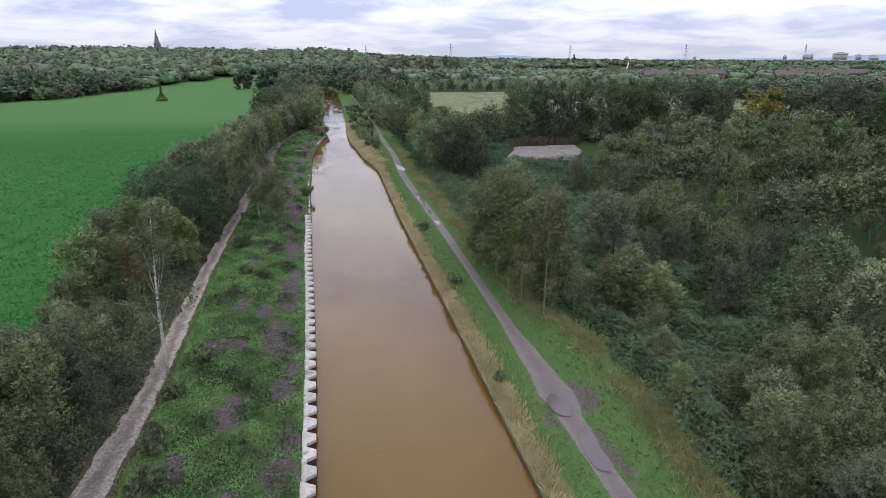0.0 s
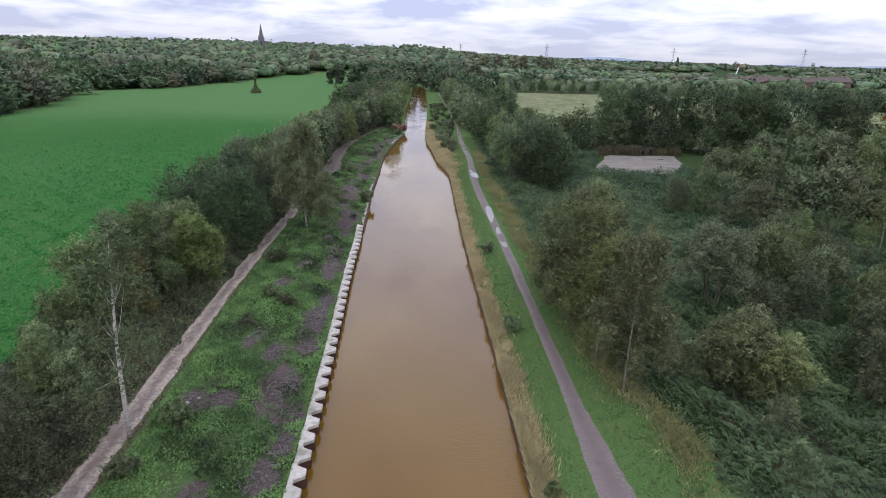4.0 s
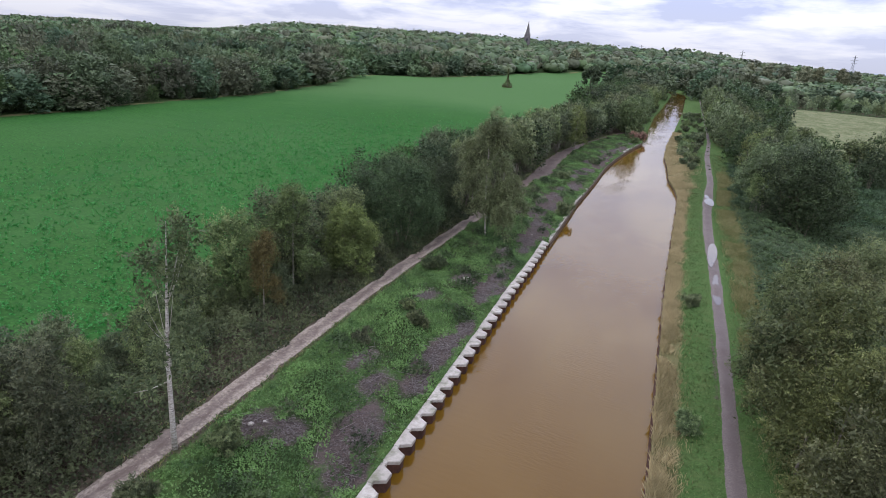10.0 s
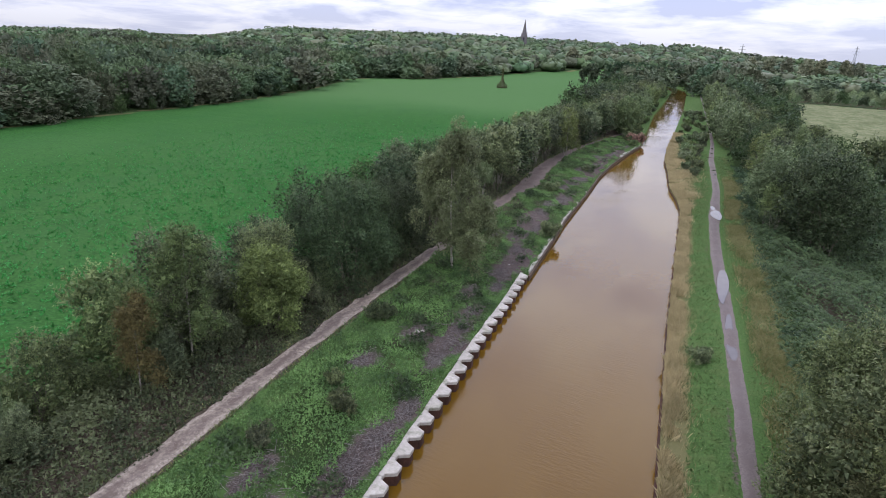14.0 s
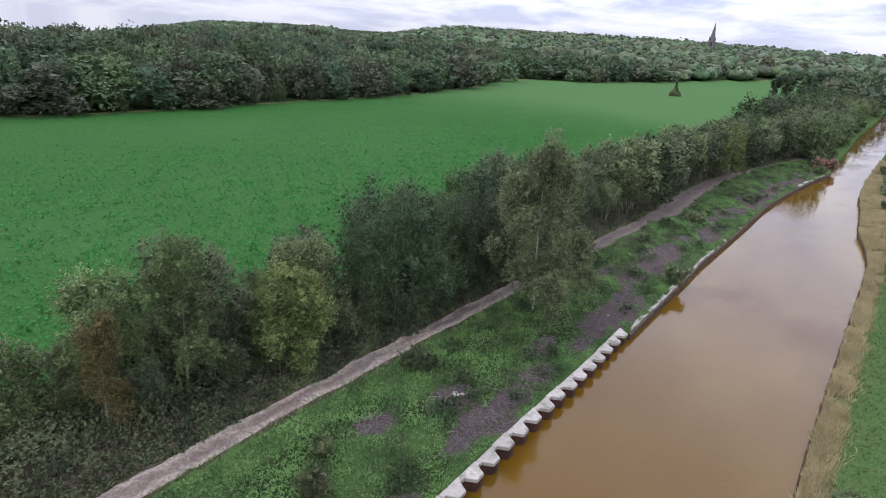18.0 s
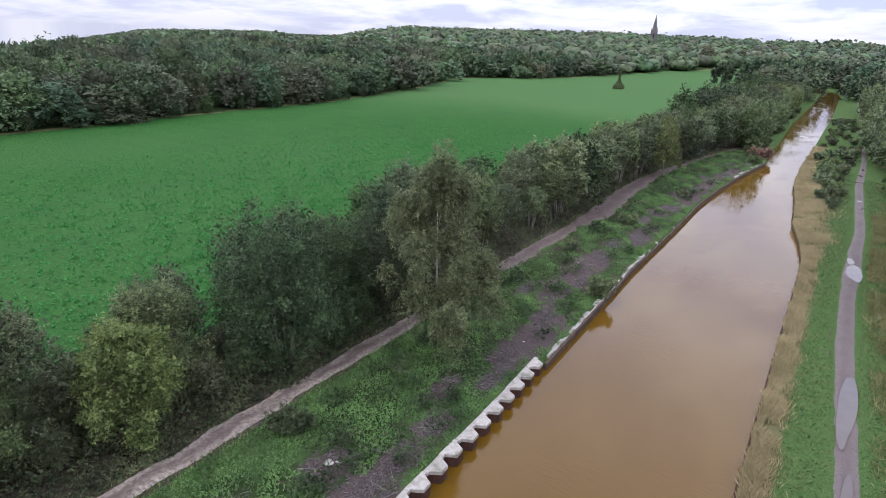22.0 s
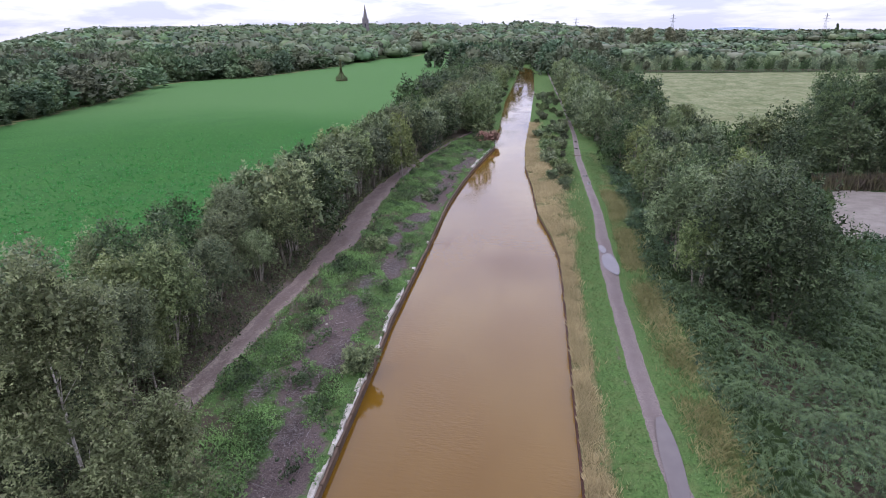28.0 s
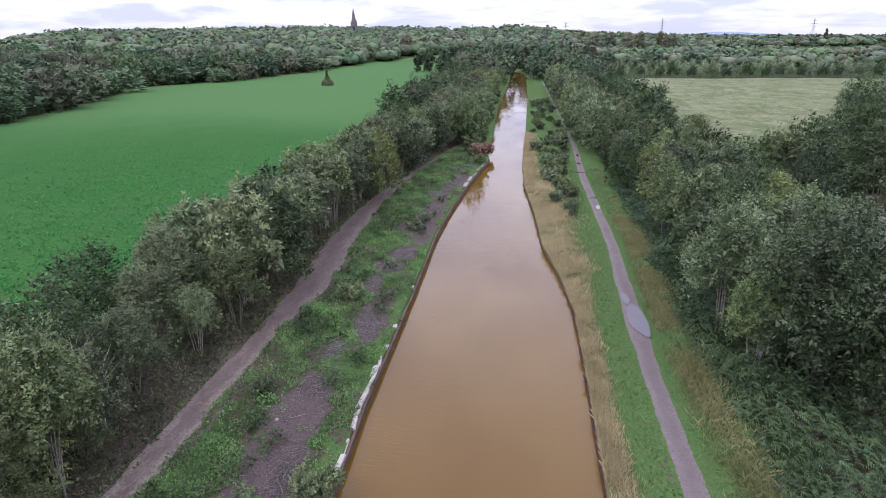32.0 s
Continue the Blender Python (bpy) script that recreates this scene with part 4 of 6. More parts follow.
def plant(key, x, y, s=1.0, turn=None, label="", sz=None, coarse=None):
    """Sets a tree of a kind at a place: the first one itself, the others as copies."""
    far = math.hypot(x - 7.5, y - min(45.0, max(-15.0, y)))
    coarse = (0 if far < 21 else 1 if far < 35 else 2) if coarse is None else coarse
    coarse = max(coarse, 2 if s < 0.36 and far < 60 else 1) if s < 0.62 else coarse
    g = random.Random(int(x * 131 + y * 17))
    turn = g.uniform(0, 360) if turn is None else turn
    z = float(gz(x, y)) - 0.04
    m = Matrix.LocRotScale((x, y, z), Euler((0, 0, radians(turn))), (s, s, s * (sz or g.uniform(0.92, 1.08))))
    if (key, coarse) in MADE:
        return tagged(copy_thing(MADE[key, coarse], m), label or USED[key][0][8])
    a, k = USED[key]
    ob = MADE[key, coarse] = make_tree(*a, **k, coarse=coarse)
    ob.matrix_basis = m
    return tagged(ob, label)


def kind_of(key, *a, **k):
    USED[key] = (a, k)


GW = "willows and alders along the field side"
kind_of("alder1", "alder", "shrub", 11, 7.2, 7.4, "dark", 5600, 0.19, "dense dark grey-green alder on the field side", group=GW, stems=5, thick=0.10, droop=-0.35)
kind_of("alder2", "alder", "shrub", 12, 7.2, 7.0, "dark", 5600, 0.19, "dense dark grey-green alder on the field side", group=GW, stems=6, thick=0.09, droop=-0.4)
kind_of("willow1", "willow", "stemmy", 21, 7.2, 5.2, "willow", 5200, 0.19, "leafy grey-green willow with bare lower stems", group=GW, stems=9, thick=0.085, droop=-0.4, bark=DULLBIRCH)
kind_of("willow2", "willow", "stemmy", 22, 7.4, 5.0, "willow", 5200, 0.19, "leafy grey-green willow with bare lower stems", group=GW, stems=8, thick=0.085, droop=-0.4, bark=DULLBIRCH)
kind_of("willow3", "willow", "stemmy", 23, 7.0, 5.6, "sallow", 5200, 0.19, "bushy olive-grey sallow with many thin stems", group=GW, stems=7, thick=0.08, droop=-0.4)
kind_of("sallow1", "sallow", "shrub", 31, 6.5, 5.6, "sallow", 5000, 0.19, "bushy olive-grey sallow in rough scrub", group="sallows in the scrub", stems=6, thick=0.08, droop=-0.4)
kind_of("sallow2", "sallow", "shrub", 32, 6.8, 5.2, "willow", 5000, 0.19, "bushy grey-green sallow in rough scrub", group="sallows in the scrub", stems=6, thick=0.08, droop=-0.4)
kind_of("birch1", "birch_tree", "birch", 41, 9.0, 3.2, "sallow", 1700, 0.15, "slender silver birch with thin olive leaves", group="silver birches", thick=0.11, lean=0.35, bark=BIRCHBARK, droop=0.5, keep_in=0.5, dense=0.45)
kind_of("birch2", "birch_tree", "birch", 42, 9.2, 6.6, "pale_birch", 12500, 0.17, "silver birch with drooping olive-green twigs", group="silver birches", thick=0.085, bark=BIRCHBARK, droop=0.9, keep_in=0.5, dense=0.45, lean=0.5)
kind_of("birch3", "birch_tree", "birch", 43, 8.5, 4.0, "birch", 4000, 0.16, "young silver birch with dull green leaves", group="silver birches", thick=0.08, bark=DULLBIRCH, droop=0.5, keep_in=0.5, dense=0.45)
kind_of("birch4", "birch_tree", "birch", 44, 8.8, 4.4, "olive", 4600, 0.16, "slim birch with thin olive-brown leaves", group="silver birches", thick=0.07, bark=DULLBIRCH, droop=0.3, keep_in=0.5, dense=0.5)
kind_of("birch5", "birch_tree", "birch", 45, 6.0, 2.6, "tawny", 2600, 0.15, "small birch turning orange in the scrub", group="silver birches", thick=0.06, bark=DULLBIRCH, droop=0.3, keep_in=0.5, dense=0.5)
kind_of("bush_y", "maple_bush", "shrub", 51, 5.2, 4.6, "yellow", 5000, 0.19, "yellow-green field maple bush beside the path", "bush", "yellowing bushes", stems=5, thick=0.07)
kind_of("oak1", "oak_tree", "round", 61, 13, 13, "oak", 15000, 0.27, "large dark green oak with a rounded crown", group="big trees behind the scrub", thick=0.35, shoot=0.5)
kind_of("oak2", "oak_tree", "round", 62, 12.5, 13, "dark", 15000, 0.27, "large dark green lime tree with a full crown", group="big trees behind the scrub", thick=0.35, shoot=0.5)
kind_of("gold", "maple_tree", "round", 63, 12.5, 9, "gold", 7000, 0.27, "large tree turning orange-yellow", group="big trees behind the scrub", thick=0.3, shoot=0.5)
kind_of("mid1", "willow", "shrub", 71, 8.0, 7.0, "willow", 5000, 0.25, "grey-green willow on the far canal bank", group="trees along the far canal", stems=4, thick=0.1)
kind_of("mid2", "willow", "shrub", 72, 8.5, 7.5, "sallow", 5000, 0.25, "olive-green sallow on the far canal bank", group="trees along the far canal", stems=4, thick=0.1)
kind_of("mid3", "alder", "shrub", 73, 8.5, 7.0, "dark", 5000, 0.25, "dark alder on the far canal bank", group="trees along the far canal", stems=4, thick=0.1)
kind_of("shrub_s", "small_shrub", "low", 81, 1.3, 1.6, "sallow", 900, 0.11, "small straggly grey-green shrub on the bank", "shrub", "small shrubs on the bank", stems=4, thick=0.02, dense=0.5)
kind_of("shrub_g", "small_shrub", "low", 82, 1.2, 1.5, "willow", 900, 0.12, "small leafy green shrub on the bank", "shrub", "small shrubs on the bank", stems=4, thick=0.02, dense=0.5)

# ---- planting: the field side ----
r0 = random.Random(5)
plant("birch1", -6.2, 15.3, 1.06, 20, "lone white-stemmed birch leaning over the dirt path", 1.0)
plant("birch2", -5.1, 47.8, 1.0, 200, "lone drooping silver birch between path and canal", 1.0)
plant("bush_y", -10.2, 34.2, 0.86, 0, "", 0.95)
for x, y, s in ((-8.0, 100.5, 0.82), (-8.6, 101.6, 0.85), (-7.6, 101.9, 0.75)):
    plant("birch3", x, y, s, None, "thin pale birch in a small clump by the path")
for x, y, k, s in ((-9.9, 41.6, "alder1", 0.80), (-12.6, 43.0, "alder2", 0.84), (-10.3, 45.6, "alder2", 0.85), (-13.0, 47.6, "alder1", 0.92), (-10.6, 50.0, "alder1", 0.88), (-14.4, 45.0, "alder2", 0.98),
                   (-12.4, 52.6, "alder2", 0.9), (-11.5, 29.8, "birch3", 0.86), (-13.2, 30.8, "sallow1", 0.95), (-12.3, 27.4, "birch3", 0.78), (-14.6, 28.0, "sallow2", 0.85), (-14.0, 24.0, "sallow1", 0.6), (-12.0, 36.5, "sallow2", 0.8),
                   (-14.3, 38.0, "willow3", 0.8), (-11.6, 21.5, "sallow2", 0.4), (-12.4, 12.6, "sallow1", 0.75), (-14.6, 16.5, "willow1", 0.55), (-10.4, 7.6, "willow3", 0.85), (-10.0, 12.6, "sallow1", 0.72), (-12.6, 19.8, "sallow2", 0.5), (-11.4, 16.6, "sallow1", 0.42), (-15.4, 23.6, "sallow1", 0.66), (-10.6, 19.0, "sallow2", 0.34), (-9.3, 4.6, "sallow1", 0.7), (-12.6, 6.2, "sallow2", 0.95),
                   (-10.6, 3.2, "willow1", 0.85), (-13.4, 1.2, "willow2", 0.95), (-15.4, 9.0, "sallow2", 0.8), (-11.6, -2.5, "sallow1", 0.9), (-10.2, 11.4, "birch3", 0.55), (-14.8, 33.5, "sallow1", 0.7),
                   (-10.2, 39.2, "sallow2", 0.4), (-11.8, 39.0, "sallow1", 0.55), (-10.0, 37.4, "sallow1", 0.32), (-12.6, 33.6, "sallow2", 0.55), (-10.6, 31.6, "sallow1", 0.38), (-11.2, 27.9, "sallow2", 0.42), (-13.0, 25.6, "sallow1", 0.5), (-10.9, 24.6, "sallow2", 0.32), (-13.4, 21.6, "sallow2", 0.5), (-14.6, 19.4, "sallow1", 0.5),
                   (-12.8, 16.6, "sallow2", 0.48), (-11.2, 14.4, "sallow1", 0.38), (-14.8, 13.4, "sallow2", 0.6), (-15.6, 30.4, "sallow1", 0.55), (-15.8, 36.0, "sallow2", 0.6), (-16.0, 26.6, "sallow2", 0.5), (-13.8, 10.2, "sallow1", 0.55), (-12.0, 9.4, "sallow2", 0.42)):
    plant(k, x, y, s)
y = 55.0
i = 0
while y < 134:
    for x in (-10.6 - 0.5 * math.sin(y * 0.31), -13.4 - 0.6 * math.sin(y * 0.23 + 1), -15.8):
        if y > 104:
            x += (y - 104) * 0.13
        if x < -15 and i % 2:
            continue
        plant(("willow1", "willow2", "willow3", "alder2")[(i * 7 + int(x * -3)) % 4 if y > 54 else 3], x + r0.uniform(-0.5, 0.5), y + r0.uniform(-0.7, 0.7), r0.uniform(0.80, 0.96))
    y += 3.4
    i += 1
plant("bush_y", -12.2, 104, 1.15, None, "yellow-green bush in the hedgerow")
plant("bush_y", -11.6, 58.8, 1.05, None, "yellow-green bush at the edge of the willows")
plant("birch3", -9.6, 56.6, 0.72, None, "pale-stemmed birch leaning at the edge of the willows")
plant("birch3", -10.2, 61.0, 0.6, None, "pale-stemmed birch leaning at the edge of the willows")
# far banks, both sides
y = 134.0
i = 0
while y < 262:
    step = 5.2 + (y - 134) * 0.012
    for side, off in ((-1, 3.6), (-1, 8.5), (-1, 13.5), (1, 6.4), (1, 11), (1, 16)):
        x = (float(lb(min(y, 330))) if side < 0 else float(tpath(min(y, 320))) - 3.5) + side * off + r0.uniform(-1.3, 1.3)
        s = r0.uniform(0.8, 1.1) * (0.85 if side < 0 and off < 6 else 1)
        plant(("mid1", "mid2", "mid3")[(i * 5 + int(off)) % 3], x, y + r0.uniform(-2, 2), s)
        i += 1
    y += step
# ---- planting: the towpath side ----
for x, y, k, s in ((16.6, 19.5, "birch4", 0.95), (16.0, 22.6, "birch4", 0.92), (17.6, 21.4, "birch4", 0.85), (15.9, 25.6, "birch4", 0.98), (17.4, 24.8, "birch3", 0.95), (16.3, 29.0, "sallow1", 1.05), (18.2, 28.0, "willow3", 1.0), (16.4, 33.0, "willow3", 1.04), (15.6, 28.0, "birch4", 0.8), (17.0, 31.2, "birch4", 0.95),
                   (18.4, 32.0, "sallow1", 1.0), (17.2, 36.5, "sallow2", 1.0), (19.2, 36.0, "willow2", 0.95), (22.6, 20.5, "bush_y", 1.1), (24.4, 20.0, "bush_y", 0.95),
                   (25.6, 5.6, "birch3", 0.85), (27.6, 3.0, "birch3", 0.8), (24.8, -1.0, "birch3", 0.7), (29.5, 8.0, "birch1", 0.8), (27.0, -4.0, "birch1", 0.85), (20.4, 1.6, "sallow1", 0.62), (20.9, -0.8, "sallow2", 0.7), (22.6, 5.6, "sallow2", 0.6), (24.6, 7.2, "sallow1", 0.7), (26.8, 9.6, "sallow2", 0.75), (23.6, 9.4, "sallow1", 0.5), (20.0, 8.6, "sallow2", 0.36), (22.6, 1.4, "sallow1", 0.7), (21.4, 3.6, "sallow2", 0.6), (24.2, 3.4, "sallow1", 0.6), (21.8, -1.6, "sallow2", 0.6), (21.9, 18.2, "sallow2", 0.34), (22.3, 15.8, "sallow2", 0.42), (21.6, 12.8, "sallow2", 0.36), (22.0, 10.6, "sallow2", 0.3), (21.5, 8.4, "sallow2", 0.34), (20.4, 20.6, "sallow2", 0.4)):
    plant(k, x, y, s)
# big willow by the path past the clearing, and its neighbours
for x, y, k, s in ((17.6, 71.5, "willow1", 1.12), (20.2, 70.0, "alder1", 1.05), (19.0, 74.5, "willow3", 1.15), (21.2, 73.4, "alder2", 1.15), (17.4, 76.0, "willow2", 1.0), (21.0, 77.5, "willow1", 1.1), (21.6, 68.6, "alder1", 0.95), (22.4, 76.4, "alder2", 1.1),
                   (18.0, 80.5, "willow3", 0.9), (22.0, 82.0, "sallow1", 1.1), (24.6, 85.5, "birch2", 0.8), (26.0, 91.5, "birch2", 0.8)):
    plant(k, x, y, s)
y = 84.0
i = 0
while y < 136:
    for off in (5.0, 8.4, 12.0) if y < 97 else (5.0, 8.6, 12.4, 16.0):
        x = float(tpath(y)) + off + r0.uniform(-0.9, 0.9) + (1.2 if y < 95 else 0)
        if x > 33 and y < 112:
            continue
        plant(("alder1", "willow3", "sallow1", "birch3", "willow1", "sallow2", "alder2")[(i * 3 + int(y)) % 7], x, y + r0.uniform(-1.2, 1.2), r0.uniform(0.82, 1.05))
        i += 1
    y += 3.8
# the scrub beyond the hollow
y = 8.0
i = 0
while y < 86:
    for j in range(16):
        x = 27.5 + j * 4.2 + r0.uniform(-1.5, 1.5)
        yy = y + r0.uniform(-1.6, 1.6)
        if (x < 33 and 36 < yy) or (x < 31 and yy < 24) or (x < 52 and yy > 66) or (34 < x < 41 and 14 < yy < 20):
            continue
        if x < 36 and yy > 44 or (x < 30.5 and yy < 27):
            continue
        plant(("sallow1", "sallow2", "willow3", "birch3" if i % 3 == 0 else "sallow2", "sallow1", "willow2")[(i * 5 + j) % 6], x, yy, r0.uniform(0.8, 1.26))
        i += 1
    y += 4.3
# trees go on behind the start
for i in range(9):
    plant(("sallow1", "willow1", "sallow2")[i % 3], -11.6 - (i % 2) * 2.6, -5.5 - i * 3.1, 0.75 + 0.1 * (i % 3))
    plant(("sallow2", "sallow1", "birch3")[i % 3], 21.5 + (i % 3) * 3.2, -6.0 - i * 3.0, 0.7 + 0.1 * (i % 3))
# sallows closing in on the sandy patch
for i, (x, y) in enumerate(((41, 66), (44, 70), (47, 75), (45, 64), (50, 71), (49.5, 80), (53, 77), (53, 84.5), (57, 83), (57.5, 91), (60, 97), (47, 67.5))):
    plant(("sallow1", "sallow2", "willow3")[i % 3], x, y, 0.95 + 0.12 * math.sin(i * 2.3))
# the row of big trees behind
for i, (x, y, k, s) in enumerate(((46, 118, "oak1", 0.95), (52, 116, "oak2", 0.95), (58, 119, "oak2", 0.9), (64, 113, "oak1", 1.05), (71, 112, "oak2", 1.0), (78, 108, "oak1", 1.05), (84, 103, "oak2", 1.05), (91, 98, "gold", 1.05), (97, 97, "oak2", 1.0), (104, 92, "oak1", 1.1), (111, 86, "oak2", 1.05), (118, 80, "oak1", 1.0), (126, 74, "oak2", 1.0), (135, 70, "oak1", 1.05), (88, 112, "oak1", 1.0), (76, 120, "oak2", 1.0), (120, 92, "oak1", 1.0), (48, 128, "oak1", 0.9))):
    plant(k, x, y, s, coarse=1)

# small shrubs on the banks
for x, y, k, s in ((-4.6, 16.2, "shrub_g", 1.1), (-2.6, 29.5, "shrub_s", 1.0), (-4.5, 26.0, "shrub_s", 0.9), (-5.5, 38.2, "shrub_s", 1.25), (-0.9, 60.4, "shrub_g", 1.2), (-4.6, 76.8, "shrub_g", 1.2), (-5.6, 66.4, "shrub_s", 0.9), (-5.9, 80.5, "shrub_s", 0.8), (-4.2, 31.0, "shrub_g", 0.6), (-5.2, 13.0, "shrub_s", 0.9), (-4.9, 8.5, "shrub_g", 1.0), (-4.6, 5.5, "shrub_s", 1.1),
                   (11.6, 42.3, "shrub_g", 0.9), (11.9, 26.8, "shrub_g", 0.85), (11.6, 12.4, "shrub_g", 0.5), (9.9, 108, "shrub_g", 1.3), (8.8, 112, "shrub_g", 1.4), (10.6, 116, "shrub_s", 1.3), (8.6, 121, "shrub_g", 1.4), (9.8, 127, "shrub_s", 1.4), (8.2, 131, "shrub_g", 1.5), (10.4, 136, "shrub_g", 1.4), (9.0, 103, "shrub_g", 0.9), (-3.4, 92, "shrub_g", 0.7), (-0.6, 104, "shrub_s", 0.7)):
    plant(k, x, y, s)


# the strip between canal and towpath closes in with sallow bushes farther on
for i in range(44):
    y = 97 + i * 2.4 + r0.uniform(-0.8, 0.8)
    a, b = float(rb(y)) + 0.9, float(tpath(y)) - 1.0
    plant("shrub_g" if i % 2 else "shrub_s", a + (b - a) * r0.uniform(0.05, 0.95), y, r0.uniform(0.8, 1.3) * (1 + 0.006 * i), coarse=1)
for i in range(30):
    y = 122 + i * 3.6 + r0.uniform(-1, 1)
    plant("shrub_s" if i % 3 else "shrub_g", float(lb(y)) - r0.uniform(0.7, 3.2), y, r0.uniform(1.0, 1.7), coarse=1)
for i in range(26):
    y = 138 + i * 4.6 + r0.uniform(-1, 1)
    plant("shrub_g" if i % 3 else "shrub_s", float(tpath(y)) + r0.uniform(0.8, 2.0), y, r0.uniform(1.1, 1.8), coarse=1)

plant("birch5", -10.9, 26.3, 0.72, coarse=0)

# reddish brush heap at the end of the cleared bank
kind_of("red_brush", "brush_heap", "low", 83, 1.3, 2.4, "russet", 1500, 0.13, "reddish-brown dead brush heap on the bank", "brush heap", stems=5, thick=0.02, dense=0.4)
for x, y, k, s in ((36, 110, "alder1", 1.0), (39.5, 113, "sallow2", 1.1), (43, 110.5, "alder2", 1.1), (34.5, 114.5, "willow3", 1.1), (47, 112, "sallow1", 1.1), (38, 118, "alder1", 1.05), (51, 109, "alder2", 1.0), (33, 119, "sallow2", 1.0)):
    plant(k, x, y, s)
plant("red_brush", -1.2, 127.5, 1.3)
plant("red_brush", 0.1, 128.6, 1.0)
for i in range(9):
    plant("shrub_g" if i % 3 else "shrub_s", -1.6 - (i % 3) * 1.5, 131 + i * 2.6, 1.5 + 0.2 * (i % 2))
# ---- hills on the horizon, the blue of the haze put into their colour ----
hb = np.radians(np.linspace(-12, 64, 90))
crest = 22 + 14 * np.sin(hb * 9) + 6 * np.sin(hb * 23 + 1) + 4 * np.sin(hb * 51)
hx, hy = 8 + 4300 * np.sin(hb), 15 + 4300 * np.cos(hb)
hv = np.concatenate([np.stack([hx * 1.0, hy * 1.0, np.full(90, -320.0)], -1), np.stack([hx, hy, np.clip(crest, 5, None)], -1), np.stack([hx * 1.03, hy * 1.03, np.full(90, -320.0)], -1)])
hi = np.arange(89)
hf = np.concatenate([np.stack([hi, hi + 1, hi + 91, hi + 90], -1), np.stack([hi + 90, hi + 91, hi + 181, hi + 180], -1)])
tagged(new("backdrop", build_mesh("backdrop", hv, hf, HAZEHILL, True)), "low hills along the horizon with haze painted in as blue", "hills", kind="structure")

# ---- far woods: one mass of crowns each ----
def billow(d, knobs, fine):
    """How far a crown bulges in the ways d: rounded heads of foliage with creases between them."""
    near = np.maximum.reduce([np.exp(-11.0 * (1 - (d * knobs[..., k, :]).sum(-1))) for k in range(knobs.shape[-2])])
    return 0.72 + 0.30 * near + 0.04 * np.sin(9 * d[..., 0] + fine) * np.sin(8 * d[..., 1] - fine) + 0.03 * np.sin(15 * d[..., 2] + 2 * fine)


def wood_mass(name, label, pts, hts, wid, per, level, leaf, seed):
    """Many crowns, each a heap of rounded heads with loose leaf clumps on it, and a tint of its own."""
    g = np.random.default_rng(seed)
    n = len(pts)
    knobs = g.normal(size=(n, 22, 3)) * [1, 1, 0.8] + [0, 0, 0.35]
    knobs /= np.linalg.norm(knobs, axis=2)[..., None]
    fine = g.uniform(0, 6.28, n)
    tint = g.random(n)
    half = np.stack([wid * 0.5, wid * g.uniform(0.42, 0.58, n), hts * 0.52], -1)
    mid_p = np.stack([pts[:, 0], pts[:, 1], pts[:, 2] + hts * 0.43], -1)

    def spread(d):
        """Crowns keep their width down to the ground."""
        low = np.clip(-d[..., 2], 0, 0.9)
        return d * np.stack([(1 - low ** 2) ** -0.2, (1 - low ** 2) ** -0.2, np.ones_like(low)], -1)

    bv, bf = BALLS[level]
    bv = bv / np.linalg.norm(bv, axis=1)[:, None]
    D = np.repeat(bv[None], n, 0)
    Vb = mid_p[:, None] + spread(D) * half[:, None] * 0.92 * (billow(D, knobs[:, None], fine[:, None]) * g.uniform(0.88, 1.06, D.shape[:2]))[..., None]
    Fb = (bf[None] + (np.arange(n) * len(bv))[:, None, None]).reshape(-1, 3)
    Vb = Vb.reshape(-1, 3)
    # leafy heads on the crown, each a small tuft of blades with a tone of its own
    tufts = max(1, per // 6)
    each = per // tufts
    d = g.normal(size=(n, tufts, 3))
    d[..., 2] = np.abs(d[..., 2]) * 1.2 - 0.5
    d /= np.linalg.norm(d, axis=2)[..., None]
    P = (mid_p[:, None] + spread(d) * half[:, None] * (billow(d, knobs[:, None], fine[:, None]) * g.uniform(0.90, 1.06, d.shape[:2]))[..., None]).reshape(-1, 3)
    N = d.reshape(-1, 3)
    reach = np.repeat(wid, tufts) * 1.25 / math.sqrt(tufts) * g.uniform(0.6, 1.3, len(P))
    tone = np.repeat(g.random(len(P)), each)
    nn = np.repeat(N, each, 0) + g.normal(size=(len(P) * each, 3)) * 0.6 + [0, 0, 0.35]
    nn /= np.linalg.norm(nn, axis=1)[:, None]
    Q = np.repeat(P, each, 0) + nn * (np.repeat(reach, each) * 0.25 * np.sqrt(g.random(len(nn))))[:, None] * [1, 1, 0.75]
    t = np.cross(nn, g.normal(size=Q.shape))
    t /= np.linalg.norm(t, axis=1)[:, None]
    s = np.cross(nn, t)
    L = (np.repeat(wid, tufts * each) * 1.15 / math.sqrt(per) * g.uniform(0.6, 1.4, len(Q)))[:, None]
    V = np.stack([Q - t * L * 0.5 - s * L * 0.35, Q + s * L * 0.6, Q + t * L * 0.5 - s * L * 0.3], 1).reshape(-1, 3)
    me = build_mesh(name, np.concatenate([Vb, V]), np.concatenate([Fb, np.arange(len(V)).reshape(-1, 3) + len(Vb)]), LEAF[leaf], True)
    at = me.attributes.new("tint", "FLOAT", "POINT")
    at.data.foreach_set("value", np.concatenate([np.repeat(tint, len(bv)), np.repeat(np.repeat(tint, tufts), each * 3)]).astype(np.float32))
    at = me.attributes.new("shoot", "FLOAT", "POINT")
    at.data.foreach_set("value", np.concatenate([np.full(len(Vb), 0.5), np.repeat(0.25 + 0.5 * tone, 3)]).astype(np.float32))
